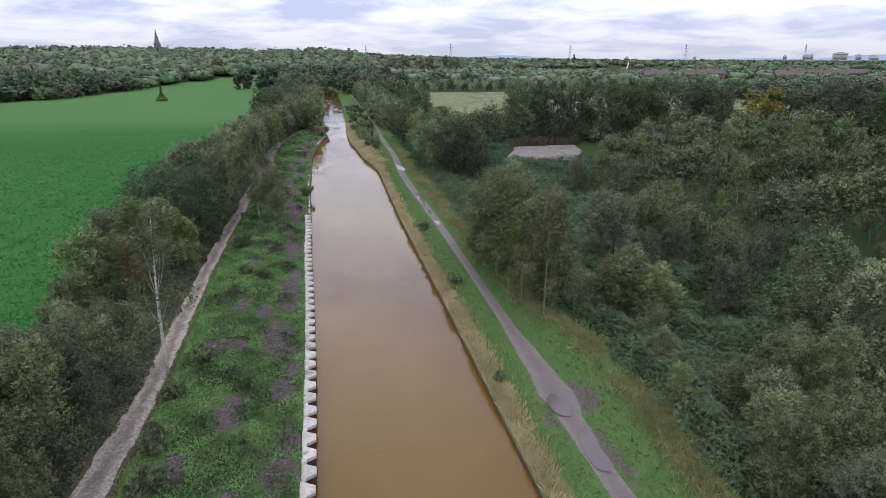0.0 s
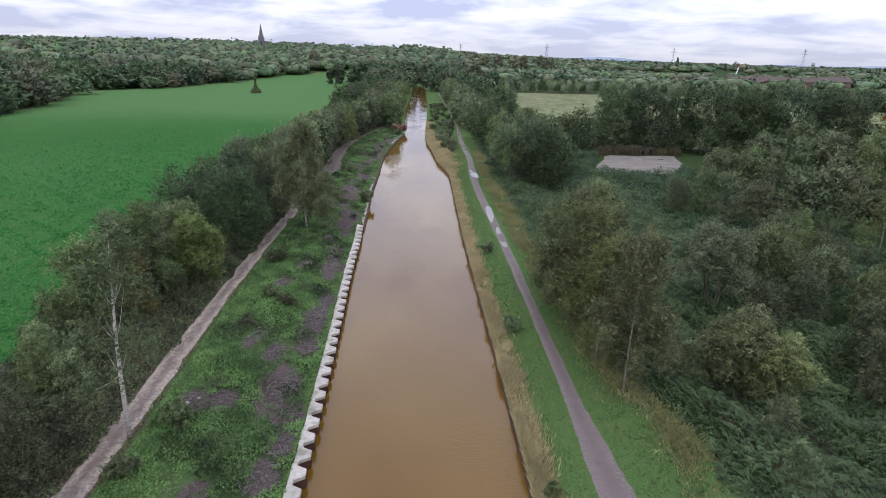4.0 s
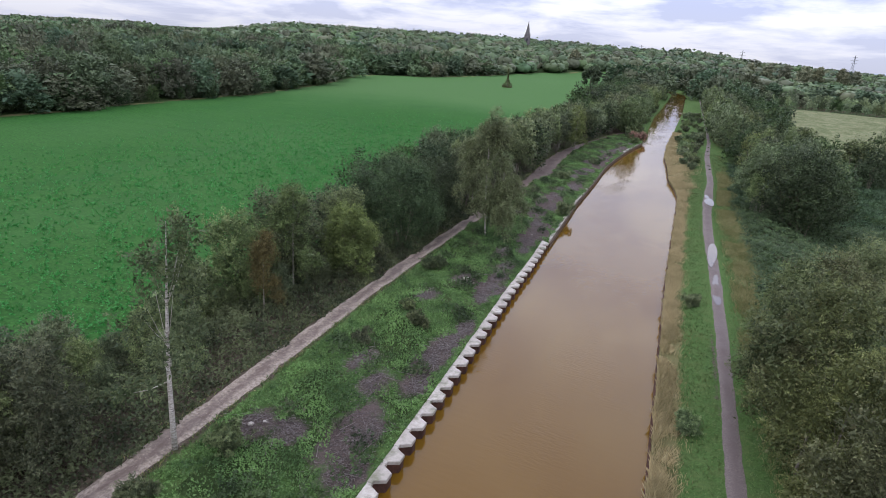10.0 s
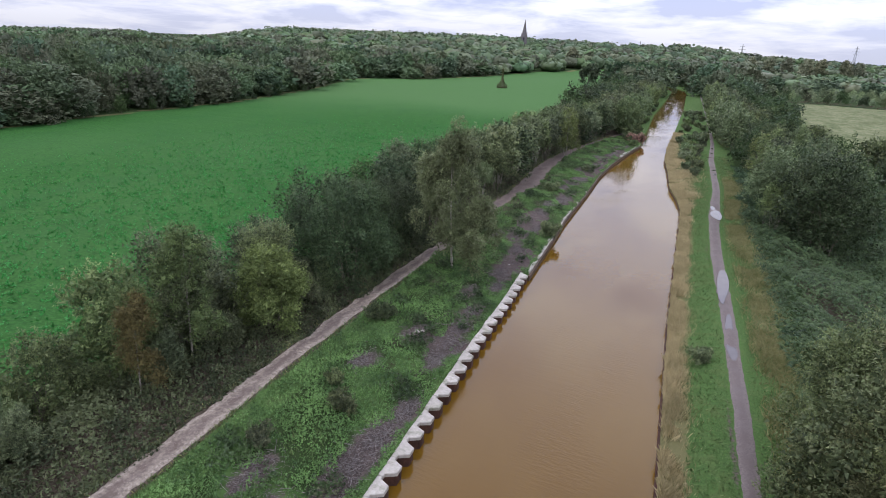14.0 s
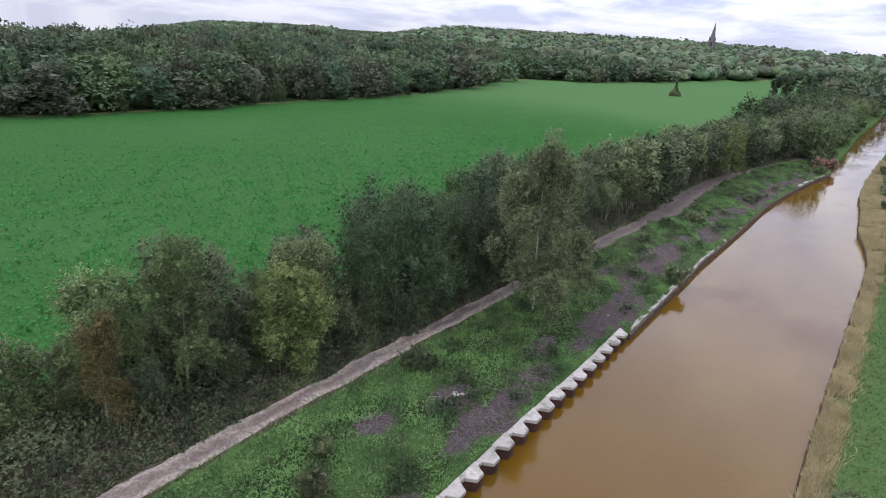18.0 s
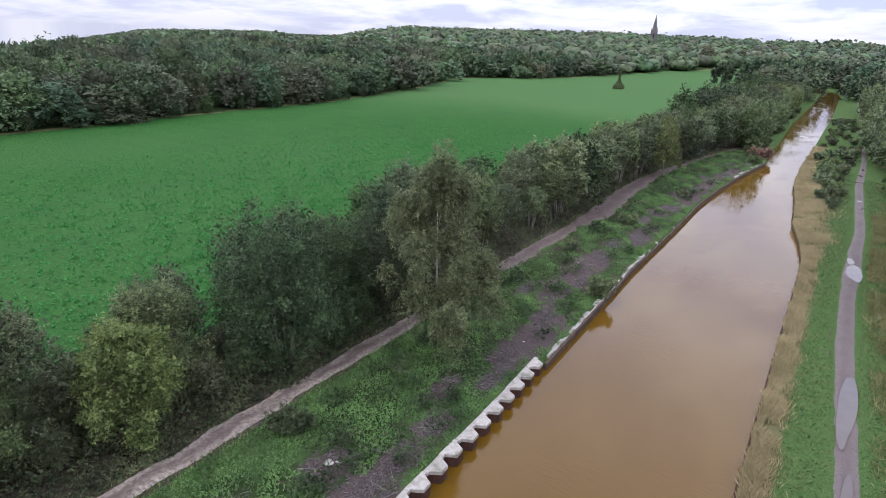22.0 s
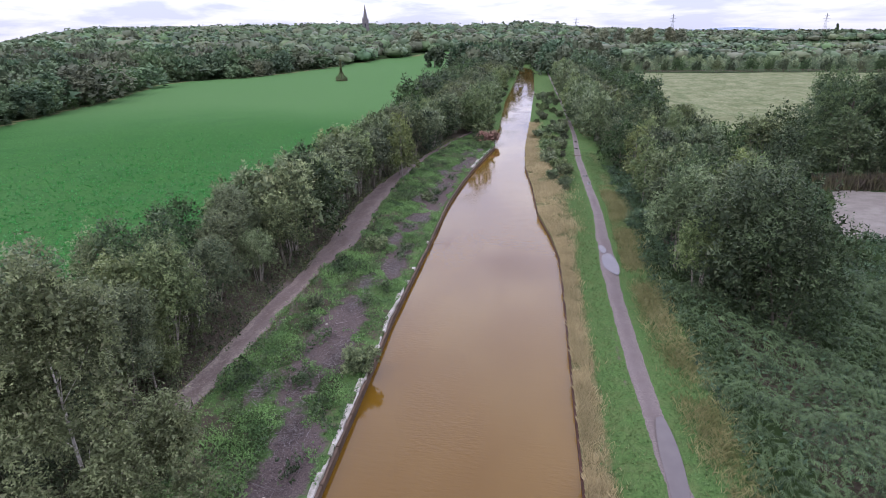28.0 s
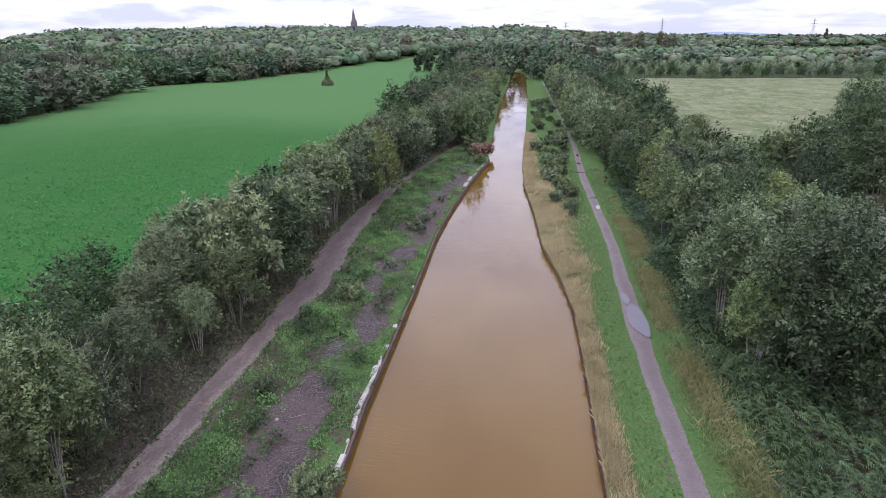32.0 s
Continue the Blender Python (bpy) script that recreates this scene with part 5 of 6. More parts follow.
    return tagged(new(name, me), label, "woodland", kind="stuff")


def leaf_crowns(name, label, pts, hts, wid, shoots, per, size, leaf, seed):
    """Woodland out of leafy crowns: four crowns grown once, then turned, stretched and set side by side in one sheet of leaves."""
    g = np.random.default_rng(seed)
    sorts = []
    for k in range(4):
        r = random.Random(seed * 7 + k)
        lobes = lobes_of("round" if k % 2 else "shrub", r, 10.0, 10.0)
        P, N = crown_samples(g, lobes, shoots, 0.1)
        V, F, tone = plumes(g, P, N, 2.0, 0.42, per, size, 0.45, 0.4, 0.38)
        deep = lobes.copy()
        deep[:, 3:6] *= 0.7
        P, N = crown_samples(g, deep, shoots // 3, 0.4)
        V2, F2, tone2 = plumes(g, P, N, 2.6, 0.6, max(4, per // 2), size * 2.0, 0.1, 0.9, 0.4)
        # shade inside the crowns is put into the inner leaves' tone
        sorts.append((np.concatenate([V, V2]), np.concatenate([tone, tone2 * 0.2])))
    vs, ts, ns = [], [], []
    for i, (x, y, z) in enumerate(pts):
        V, tone = sorts[i % 4]
        a, f = g.uniform(0, 6.28), g.uniform(0.9, 1.1)
        c, sn, w = math.cos(a), math.sin(a), wid[i] / 10.0
        vs.append(np.stack([x + w * (c * V[:, 0] - sn * V[:, 1]), y + w * f * (sn * V[:, 0] + c * V[:, 1]), z - 0.3 + V[:, 2] * hts[i] / 10.0], -1))
        ts.append(tone)
        ns.append(np.full(len(V), g.random()))
    V = np.concatenate(vs)
    me = leafy(name, V, np.arange(len(V)).reshape(-1, 3), np.concatenate(ts), LEAF[leaf])
    me.attributes.new("tint", "FLOAT", "POINT").data.foreach_set("value", np.concatenate(ns).astype(np.float32))
    return tagged(new(name, me), label, "woodland", kind="stuff")


def scatter(seed, r1, r2, a1, a2, gap):
    g = np.random.default_rng(seed)
    area = math.radians(a2 - a1) * (r2 * r2 - r1 * r1) / 2
    n = int(area / gap ** 2)
    rr = np.sqrt(g.uniform(r1 * r1, r2 * r2, n))
    aa = np.radians(g.uniform(a1, a2, n))
    return np.stack([8 + rr * np.sin(aa), 15 + rr * np.cos(aa)], -1)


def open_land(x, y):
    """Where no wood stands: the field, the canal and its banks, the pasture, the scrub built tree by tree."""
    field = (x > wedge(y) - 2.0) & (x < lb(y) - 17) & (y < 592)
    corridor = ((x > lb(y) - 18) & (x < 30) & (y < 264)) | ((x > lb(y) - 3.5) & (x < rb(y) + 4.5) & (y < 372))
    meadow = (x > 29) & (x < 190) & (y > 120) & (y < 322)
    scrub = (x > -9) & (x < 140) & (y < 125)
    rows = (x > 16) & (x < 330) & (y > 318) & (y < 420)
    strip = (x > 58) & (x < 260) & (y > 112) & (y < 145)
    far = (x > 190) & (y > 330) & (np.sin(x * 0.012 + 1.0) * np.sin(y * 0.017) > 0.25)
    return field | corridor | meadow | scrub | rows | strip | far


for seed, r1, r2, gap, per, level, name in ((1, 95, 200, 6.6, (190, 16, 0.48), 3, "near_wood"), (2, 200, 420, 8.4, (84, 10, 0.85), 3, "middle_wood"), (3, 420, 800, 11.0, 120, 2, "far_wood"), (4, 800, 1700, 20.0, 48, 1, "distant_wood")):
    p = scatter(seed, r1, r2, -95, 62, gap)
    p = p[~open_land(p[:, 0], p[:, 1])]
    g = np.random.default_rng(seed + 50)
    hts = (7.6 + 4.8 * g.random(len(p)) ** 1.2) * (1 if r1 < 400 else 1.12)
    # the skirt of the wood is lower
    hts *= np.where((p[:, 0] < -60) & (p[:, 0] > wedge(p[:, 1]) - 9) & (p[:, 1] < 592), 0.8, 1.0)
    # the low land beyond the oaks lies in bands of hedge and pale field
    away = np.hypot(p[:, 0] - 8, p[:, 1] - 15)
    keep = (p[:, 0] < 60) | (away < 150) | (np.sin(away * 0.045 + 1.2 * np.sin(p[:, 0] * 0.013)) > -0.1)
    p, hts, away = p[keep], hts[keep], away[keep]
    hts *= np.where((p[:, 0] > 45) & (away > 150), 0.68, 1.0)
    p3 = np.column_stack([p, gz(p[:, 0], p[:, 1])])
    wid = g.uniform(0.85, 1.5, len(p)) * np.minimum(gap, 12) * 1.25 + 1.0
    which = g.random(len(p)) * np.where(np.sin(p[:, 0] * 0.05) * np.sin(p[:, 1] * 0.043) > 0, 1.0, 0.9)
    # paler willows on the low land ahead and to the other side
    which = np.where((p[:, 0] > -60) & (away > 150), which ** 0.55, which)
    for leaf, lo, hi in (("wood", 0.0, 0.48), ("wood_olive", 0.48, 0.76), ("wood_dark", 0.76, 0.93), ("wood_pale", 0.93, 1.0)):
        s = (which >= lo) & (which < hi)
        if s.sum() > 2:
            if level == 3:
                leaf_crowns(name, "broad-leaved woodland, mixed dull greens", p3[s], hts[s] * 1.05, wid[s], *per, leaf, seed * 10 + int(lo * 100))
            else:
                wood_mass(name, "broad-leaved woodland, mixed dull greens", p3[s], hts[s], wid[s], per, level, leaf, seed * 10 + int(lo * 100))


# ---- brambles and bracken in the hollow ----
def cover(name, label, x, y, h, leaf, size, seed, flat=0.5, wide=0.3, lift=0.0, bunch=3):
    g = np.random.default_rng(seed)
    z = gz(x, y) + h * g.uniform(0.35, 1.0, len(x)) + lift
    N = np.stack([wob(x, y, 1.7) * 0.6, wob(y, x, 1.9) * 0.6, np.ones(len(x))], -1)
    V, F = sprays(g, np.stack([x, y, z], -1), N, size, 0.0, wide, flat, bunch)
    tone = np.repeat(np.clip(0.5 + 0.5 * wob(x, y, 2.6) + 0.35 * wob(y, x, 0.9) + g.normal(0, 0.15, len(x)), 0, 1), 3 * bunch)
    return tagged(new(name, leafy(name, V, F, tone, LEAF[leaf])), label, "undergrowth", kind="stuff")


def fronds(name, label, x, y, h, length, mat, seed):
    """Bracken: arching fronds, each a midrib with paired leaflets that shorten to the tip, lying in drifts."""
    g = np.random.default_rng(seed)
    n, k = len(x), 6
    turn = 0.9 * wob(x, y, 0.35) + g.normal(0, 1.3, n) - 1.2
    out = np.stack([np.cos(turn), np.sin(turn), 0 * turn], -1)
    side = np.stack([-np.sin(turn), np.cos(turn), g.normal(0, 0.25, n)], -1)
    root = np.stack([x, y, gz(x, y) + h], -1)
    ln = length * g.uniform(0.65, 1.3, n)
    rise = g.uniform(0.15, 0.55, n)
    tris, tone = [], []
    each = np.clip(0.45 + 0.4 * wob(x, y, 1.9) + g.normal(0, 0.22, n), 0, 1)

    def along(t):
        return root + out * (ln * t)[:, None] + np.array([0, 0, 1.0]) * (ln * (rise * t - 0.75 * t * t))[:, None]

    for i in range(k):
        t = (i + 0.5) / k
        wing = (ln * 0.34 * (1.05 - t))[:, None]
        a0, a1, tip = along(t - 0.07), along(t + 0.07), along(t + 0.12)
        for sgn in (-1, 1):
            tris.append(np.stack([a0, a1, tip + side * wing * sgn - [0, 0, 0.05]], 1))
            tone.append(np.clip(each + 0.25 * t, 0, 1))
    V = np.stack(tris, 1).reshape(-1, 3)
    sh = np.repeat(np.stack(tone, 1).reshape(-1), 3)
    return tagged(new(name, leafy(name, V, np.arange(len(V)).reshape(-1, 3), sh, mat)), label, "undergrowth", kind="stuff")


def hollow(n, x0, x1, y0, y1):
    x, y = g.uniform(x0, x1, n), g.uniform(y0, y1, n)
    edge = x - (rough(y) + 0.4 * wob(x * 0, y, 0.7))
    keep = (edge > 0) & (~((y > 87.5) & (y < 107) & (x > 33 + (y - 88) * 0.33) & (x < 47.5 + (y - 88) * 0.4)))
    x, y, edge = x[keep], y[keep], edge[keep]
    hump = (1.05 + 0.85 * wob(x, y, 0.55) + 0.6 * wob(x, y, 1.7)) * np.clip(edge / 1.5, 0.25, 1)
    return x, y, np.maximum(hump, 0.15)


g = np.random.default_rng(90)
x, y, h = hollow(58000, 14.6, 34, -8, 78)
fronds("bracken", "dense dark green bracken arching over the hollow", x, y, h * g.uniform(0.45, 1.0, len(x)), 0.42, LEAF["fern"], 91)
x, y, h = hollow(92000, 14.6, 50, -36, 112)
keep = (x > 33) | (y > 76) | (g.random(len(x)) < 0.25)
cover("bramble_scrub", "dark green brambles between the sallows", x[keep], y[keep], h[keep] * 0.8, "hollow", 0.24, 99, 0.5)
n = 142000
x, y = g.uniform(-17.5, -7.1, n), g.uniform(-34, 132, n)
keep = (g.random(n) < np.interp(y, [0, 54, 60, 132], [1, 1, 0.4, 0.4])) & (x < lpath(y) - np.interp(y, LPY, LPW) + 0.12 - 0.35 * wob(x, y, 0.9) - 0.15 * wob(x, y, 3.1))
x, y = x[keep], y[keep]
cover("bramble_bank", "low brambles and nettles under the willows", x, y, np.maximum(0.75 + 0.6 * wob(x, y, 0.8) + 0.25 * wob(x, y, 2.7), 0.1) * np.clip((lpath(y) - 0.9 - x) / 2.2, 0.12, 1), "bramble", 0.16, 92, 0.6)


# ---- grass, weeds, reeds ----
def blades(name, label, x, y, h, mat, seed, width=0.02, lean=0.35):
    g = np.random.default_rng(seed)
    n = len(x)
    z = gz(x, y) - 0.02
    a = g.uniform(0, 2 * np.pi, n)
    hh = h * g.uniform(0.55, 1.25, n)
    lx, ly = g.normal(0, lean, n) * hh, g.normal(0, lean, n) * hh
    wx, wy = np.cos(a) * width, np.sin(a) * width
    P = np.stack([x, y, z], -1)
    V = np.stack([P - np.stack([wx, wy, 0 * wx], -1), P + np.stack([wx, wy, 0 * wx], -1), P + np.stack([lx * 0.4 + wx * 0.8, ly * 0.4 + wy * 0.8, hh * 0.6], -1), P + np.stack([lx, ly, hh], -1)], 1).reshape(-1, 3)
    return tagged(new(name, build_mesh(name, V, np.arange(4 * n).reshape(n, 4), mat)), label, "grass", kind="stuff")


n = 210000
y = g.uniform(-8, 150, n)
w = np.interp(y, [-8, 78, 86, 100, 108, 114, 150], [1.0, 0.85, 2.4, 3.4, 3.4, 1.6, 1.4])
x = rb(y) + 0.08 + np.abs(g.normal(0, 0.52, n)) * w
clumpy = wob(x, y, 1.1) + 0.6 * wob(x, y, 3.0) + g.normal(0, 0.3, n) > -0.3
inlane = x < tpath(y) - np.interp(y, TPY, TPW) - 0.5
blades("reeds", "pale dry reeds along the canal edge", x[clumpy & inlane], y[clumpy & inlane], ((0.34 + 0.14 * wob(x, y, 0.9) + 0.12 * wob(x, y, 3.3)) * np.clip(1.25 - 0.35 * (x - rb(y)) / w, 0.3, 1.2))[clumpy & inlane], REED, 11, 0.0045, 0.25)
n = 60000
y = g.uniform(-8, 120, n)
x = tpath(y) + np.where(g.random(n) < 0.5, g.normal(0, 1.35, n), g.uniform(-3.5, 5.0, n))
d = np.abs(x - tpath(y))
keep = (d > np.interp(y, TPY, TPW) + 0.04 + 0.1 * np.abs(wob(x, y, 2.0))) & (x > rb(y) + 1.0 + 0.3 * wob(x, y, 1.4)) & (x < rough(y) + 0.3)
blades("verge_grass", "short bright green grass beside the towpath", x[keep], y[keep], np.clip(0.07 + 0.06 * (d[keep] - 0.4), 0.05, 0.22), GRASS, 12, 0.026, 0.8)
n = 66000
y = g.uniform(-8, 100, n)
x = rough(y) - 0.6 + g.normal(0, 0.6, n)
keep = (wob(x, y, 0.9) + g.normal(0, 0.3, n) > -0.3) & (x > tpath(y) + 0.9)
blades("tall_grass", "tall pale grass at the foot of the scrub", x[keep], y[keep], np.full(keep.sum(), 0.30), HAY, 13, 0.010, 0.45)

n = 5000
t = g.random(n)
x, y = 39.0 + 16 * t + g.normal(0, 0.3, n), 107.2 + 1.2 * t + g.normal(0, 0.7, n)
blades("dead_bracken", "brown dead bracken along the back of the sandy patch", x, y, np.full(n, 1.5), DEADFERN, 15, 0.05, 0.2)
chipmask = lambda x, y: np.max([np.hypot((x - a) / rx, (y - b) / ry) + 0.45 * wob(x, y, 2.6) + 0.3 * wob(y, x, 5.0) < 0.85 for a, b, rx, ry, s in CHIPS], axis=0)
n = 150000
y = g.uniform(-6, 128, n)
x = lb(y) - np.where(y < 50.3, 0.60, 0.12) - g.uniform(0, 6.8, n)
clear_of = np.abs(x - lpath(y)) > np.interp(y, LPY, LPW) - 0.12 + 0.28 * wob(x, y, 2.1)
patchy = (wob(x, y, 0.8) + 0.6 * wob(x, y, 2.3) > np.where(y > 54, -0.12, -0.45)) | (g.random(n) < np.where(y > 54, 0.18, 0.4))
keep = clear_of & patchy & ~chipmask(x, y) & (x > lpath(y))
x, y = x[keep], y[keep]
cover("bank_weeds", "low leafy green weeds covering the bank", x, y, 0.05 + 0.22 * np.clip(wob(x, y, 1.3) + 0.35 + 0.4 * wob(x, y, 3.7), 0.05, 1.3), "weed", 0.085, 93, 0.7, 0.34)
n = 26000
y = g.uniform(-6, 128, n)
x = lb(y) - 0.6 - g.uniform(0, 7.2, n)
keep = (np.abs(x - lpath(y)) > np.interp(y, LPY, LPW) + 0.02) & (wob(x, y, 0.6) > -0.3) & ~chipmask(x, y)
blades("bank_grass", "tufted grass on the bank", x[keep], y[keep], 0.16 + 0.12 * np.clip(wob(x[keep], y[keep], 0.9), 0, 1), GRASS, 14, 0.028, 0.45)
n = 26000
y = g.uniform(-6, 130, n)
sd = np.where(g.random(n) < 0.5, -1.0, 1.0)
x = lpath(y) + sd * (np.interp(y, LPY, LPW) * 0.92 + 0.12 * wob(x[0] + 0 * y, y, 2.9) + np.abs(g.normal(0, 0.16, n)))
keep = wob(x, y, 1.3) + g.normal(0, 0.4, n) > -0.1
half = (keep & (g.random(n) < 0.55), keep & (g.random(n) < 0.35))
blades("path_fringe", "short ragged grass fringing the dirt path", x[half[0]], y[half[0]], np.full(half[0].sum(), 0.13), GRASS, 16, 0.022, 0.5)
blades("dry_fringe", "dry brown stalks fringing the dirt path", x[half[1]], y[half[1]], np.full(half[1].sum(), 0.17), HAY, 17, 0.012, 0.5)
# leafy tufts of the crop where the field lies nearest, sown in slanting drifts
n = 60000
y = g.uniform(2, 150, n)
x = -18.2 - 62 * g.random(n) ** 1.35
fade = smooth(150, 70, y) * smooth(-80, -36, x)
keep = (wob(x + 0.4 * y, y, 1.6) + 0.7 * wob(x - y, x + y, 0.9) + g.normal(0, 0.5, n) > -0.25) & (g.random(n) < fade)
x, y = x[keep], y[keep]
cover("crop_tufts", "low leafy green crop growing in the field", x, y, np.full(len(x), 0.12), "crop", 0.17, 98, 0.9, 0.36, bunch=5)
# taller weeds in clumps: nettle and willowherb, some gone brown
n = 6000
c = g.integers(0, 150, n)
cy = g.uniform(-4, 126, 150)
cx = lb(cy) - g.uniform(0.9, 6.4, 150)
x, y = cx[c] + g.normal(0, 0.28, n), cy[c] + g.normal(0, 0.45, n)
keep = (np.abs(x - lpath(y)) > np.interp(y, LPY, LPW) + 0.15) & (x < lb(y) - 0.9)
x, y, c = x[keep], y[keep], c[keep]
dead = c % 4 == 0
cover("tall_weeds", "clumps of tall nettles and willowherb on the bank", x[~dead], y[~dead], np.full((~dead).sum(), 0.45), "fern", 0.14, 96, 0.8, bunch=6)
cover("brown_weeds", "clumps of brown seeding dock on the bank", x[dead], y[dead], np.full(dead.sum(), 0.40), "sallow", 0.10, 97, 0.8, bunch=6)
# chipped brushwood lying in heaps, with longer sticks among it
n = 42000
c = g.integers(0, len(CHIPS), n)
ch = np.array(CHIPS)[c]
x, y = ch[:, 0] + ch[:, 2] * g.normal(0, 0.5, n), ch[:, 1] + ch[:, 3] * g.normal(0, 0.5, n)
keep = (x < lb(y) - 0.85) & (x > lpath(y) + 0.8)
x, y = x[keep], y[keep]
n = len(x)
a = g.uniform(0, np.pi, n)
L = np.where(g.random(n) < 0.035, g.uniform(0.3, 0.8, n), g.uniform(0.04, 0.18, n))
w = 0.006 + 0.010 * L * g.uniform(0.6, 1.4, n)
z = gz(x, y) + g.uniform(0.015, 0.09, n)
way = np.stack([np.cos(a), np.sin(a), g.normal(0, 0.08, n)], -1) * (L / 2)[:, None]
side = np.stack([-np.sin(a), np.cos(a), 0 * a], -1) * w[:, None]
top = np.stack([0 * a, 0 * a, w * 1.5], -1)
P = np.stack([x, y, z], -1)
V = np.stack([P - way - side, P - way + side, P - way + top, P + way - side * 0.6, P + way + side * 0.6, P + way + top * 0.6], 1).reshape(-1, 3)
F = (np.array([[0, 1, 4, 3], [1, 2, 5, 4], [2, 0, 3, 5]])[None] + (np.arange(n) * 6)[:, None, None]).reshape(-1, 4)
tagged(new("brushwood", build_mesh("brushwood", V, F, TWIG)), "grey-brown chipped brushwood and sticks scattered on the bank", "brushwood", kind="stuff")
# low bushes along the foot of the wood
for i in range(26):
    y = -40 + i * 9.5 + r0.uniform(-3, 3)
    plant("mid3", float(wedge(y)) + r0.uniform(-1.0, 1.0), y, r0.uniform(0.22, 0.48), None, "low bush standing before the edge of the wood")

# a dead shrub with bare grey limbs among the sallows
dead_r = random.Random(19)
for x, y, h in ((17.3, 27.2, 5.2), (-11.3, 62.6, 4.6)):
    lob = lobes_of("stemmy", dead_r, h, 3.6)
    ob = thing("dead_shrub", "dead shrub with bare pale grey branches", "dead shrub", "dead shrubs", m=pose(x, y, float(gz(x, y))))
    part("trunk", build_mesh("trunk", *limbs(dead_r, lob, h, 6, 0.06, 0.0, 40), BIRCHBARK, True), ob)

# ---- landmarks ----
# the church tower with its spire
CX, CY = -181, 683
cz = float(gz(CX, CY))
church = thing("church", "dark stone church tower with a tall spire above the woods", "church", m=pose(CX, CY, cz, 0, 0, 15))
H0 = 15.0
tower = part("tower", bm_mesh("tower", box_bm(6.4, 6.4, H0, 0.2, (0, 0, H0 / 2)), STONE), church)
tip = 47.5 - cz
bm = bmesh.new()
bmesh.ops.create_cone(bm, cap_ends=True, segments=8, radius1=2.9, radius2=0.12, depth=tip - H0, matrix=Matrix.Translation((0, 0, H0 + (tip - H0) / 2)))
part("spire", bm_mesh("spire", bm, STONE), church, "dark tapering stone spire")
for sx in (-1, 1):
    for sy in (-1, 1):
        bm = bmesh.new()
        bmesh.ops.create_cone(bm, cap_ends=True, segments=6, radius1=0.75, radius2=0.05, depth=5.0, matrix=Matrix.Translation((2.8 * sx, 2.8 * sy, H0 + 2.5)))
        part("pinnacle", bm_mesh("pinnacle", bm, STONE), tower)
for k in range(4):
    part("belfry_window", bm_mesh("belfry_window", box_bm(1.4, 0.12, 3.6, 0.0), GLASS), tower, m=pose(0, 0, 0, 0, 0, 90 * k) @ pose(0, -3.24, 11.5))
bm = box_bm(8, 20, 9, 0, (0, 13, 4.5))
part("nave", bm_mesh("nave", bm, STONE), church)


# lattice pylons
def strut(a, b, w):
    return tube([a, (np.array(a) + b) / 2, b], [w, w, w], 4)


def pylon_mesh(h):
    out = []
    lv = [(0, 3.6), (h * 0.3, 2.4), (h * 0.6, 1.1), (h, 0.25)]
    for (z0, a), (z1, b) in zip(lv, lv[1:]):
        for sx, sy in ((1, 1), (1, -1), (-1, -1), (-1, 1)):
            out.append(strut((a * sx, a * sy, z0), (b * sx, b * sy, z1), 0.16))
            out.append(strut((a * sx, a * sy, z0), (b * -sy, b * sx, z1), 0.09))
    return joined(out)


PYL = build_mesh("tower_frame", *pylon_mesh(40), STEEL)
arms = []
for z, l in ((26, 5.0), (31, 6.5), (36, 4.5)):
    for s in (-1, 1):
        arms += [strut((0, 0, z + 1.2), (l * s, 0, z), 0.12), strut((0, 0, z), (l * s, 0, z), 0.12)]
ARMS = [build_mesh("cross_arm", *joined(arms[i:i + 4]), STEEL) for i in (0, 4, 8)]
py0 = None
for x, y, top in ((67, 1300, 45), (249, 1300, 49), (520, 1300, 45), (680, 1100, 44), (860, 1000, 42), (-120, 1330, 44)):
    m = pose(x, y, top - 40, 0, 0, 8)
    if py0 is None:
        py0 = thing("pylon", "grey steel lattice electricity pylon on the skyline", "pylon", "pylons on the skyline", m=m)
        part("tower_frame", PYL, py0)
        for arm in ARMS:
            part("cross_arm", arm, py0)
    else:
        copy_thing(py0, m)

# lone tree in the field: a fading conifer over a bushy foot
g = np.random.default_rng(40)
fx, fy = -77, 285
lone = thing("field_tree", "lone half-bare conifer in the green field", "tree", m=pose(fx, fy, float(gz(fx, fy))))
tv, tf = tube([(0, 0, -0.2), (0.05, 0, 3), (0, 0.1, 6), (0.05, 0, 9.0)], [0.28, 0.2, 0.12, 0.03], 7)
part("trunk", build_mesh("trunk", tv, tf, BARK, True), lone)
n = 900
t = g.random(n) ** 2.2
a = g.uniform(0, 2 * np.pi, n)
rad = np.interp(t, [0, 0.12, 0.3, 0.45, 1], [2.3, 2.6, 1.1, 0.4, 0.1]) * np.sqrt(g.uniform(0.2, 1, n))
P = np.stack([rad * np.cos(a), rad * np.sin(a), 0.2 + t * 8.6], -1)
N = np.stack([np.cos(a), np.sin(a), 0 * a + 0.3], -1)
part("crown", leafy("crown", *plumes(g, P, N, 0.55, 0.3, 8, 0.24, -0.1), LEAF["olive"]), lone)
kind_of("field_oak", "field_bush", "round", 64, 10.5, 13, "oak", 6500, 0.62, "dark rounded tree at the far end of the field", group="trees on the field edge", thick=0.4, shoot=0.5)
plant("field_oak", -55, 389, 0.95)
kind_of("pale_w", "white_willow", "shrub", 65, 9, 6.5, "pale", 4500, 0.45, "pale silvery willow at the wood edge", group="pale willows", stems=3)
plant("pale_w", -127, 312, 0.75)
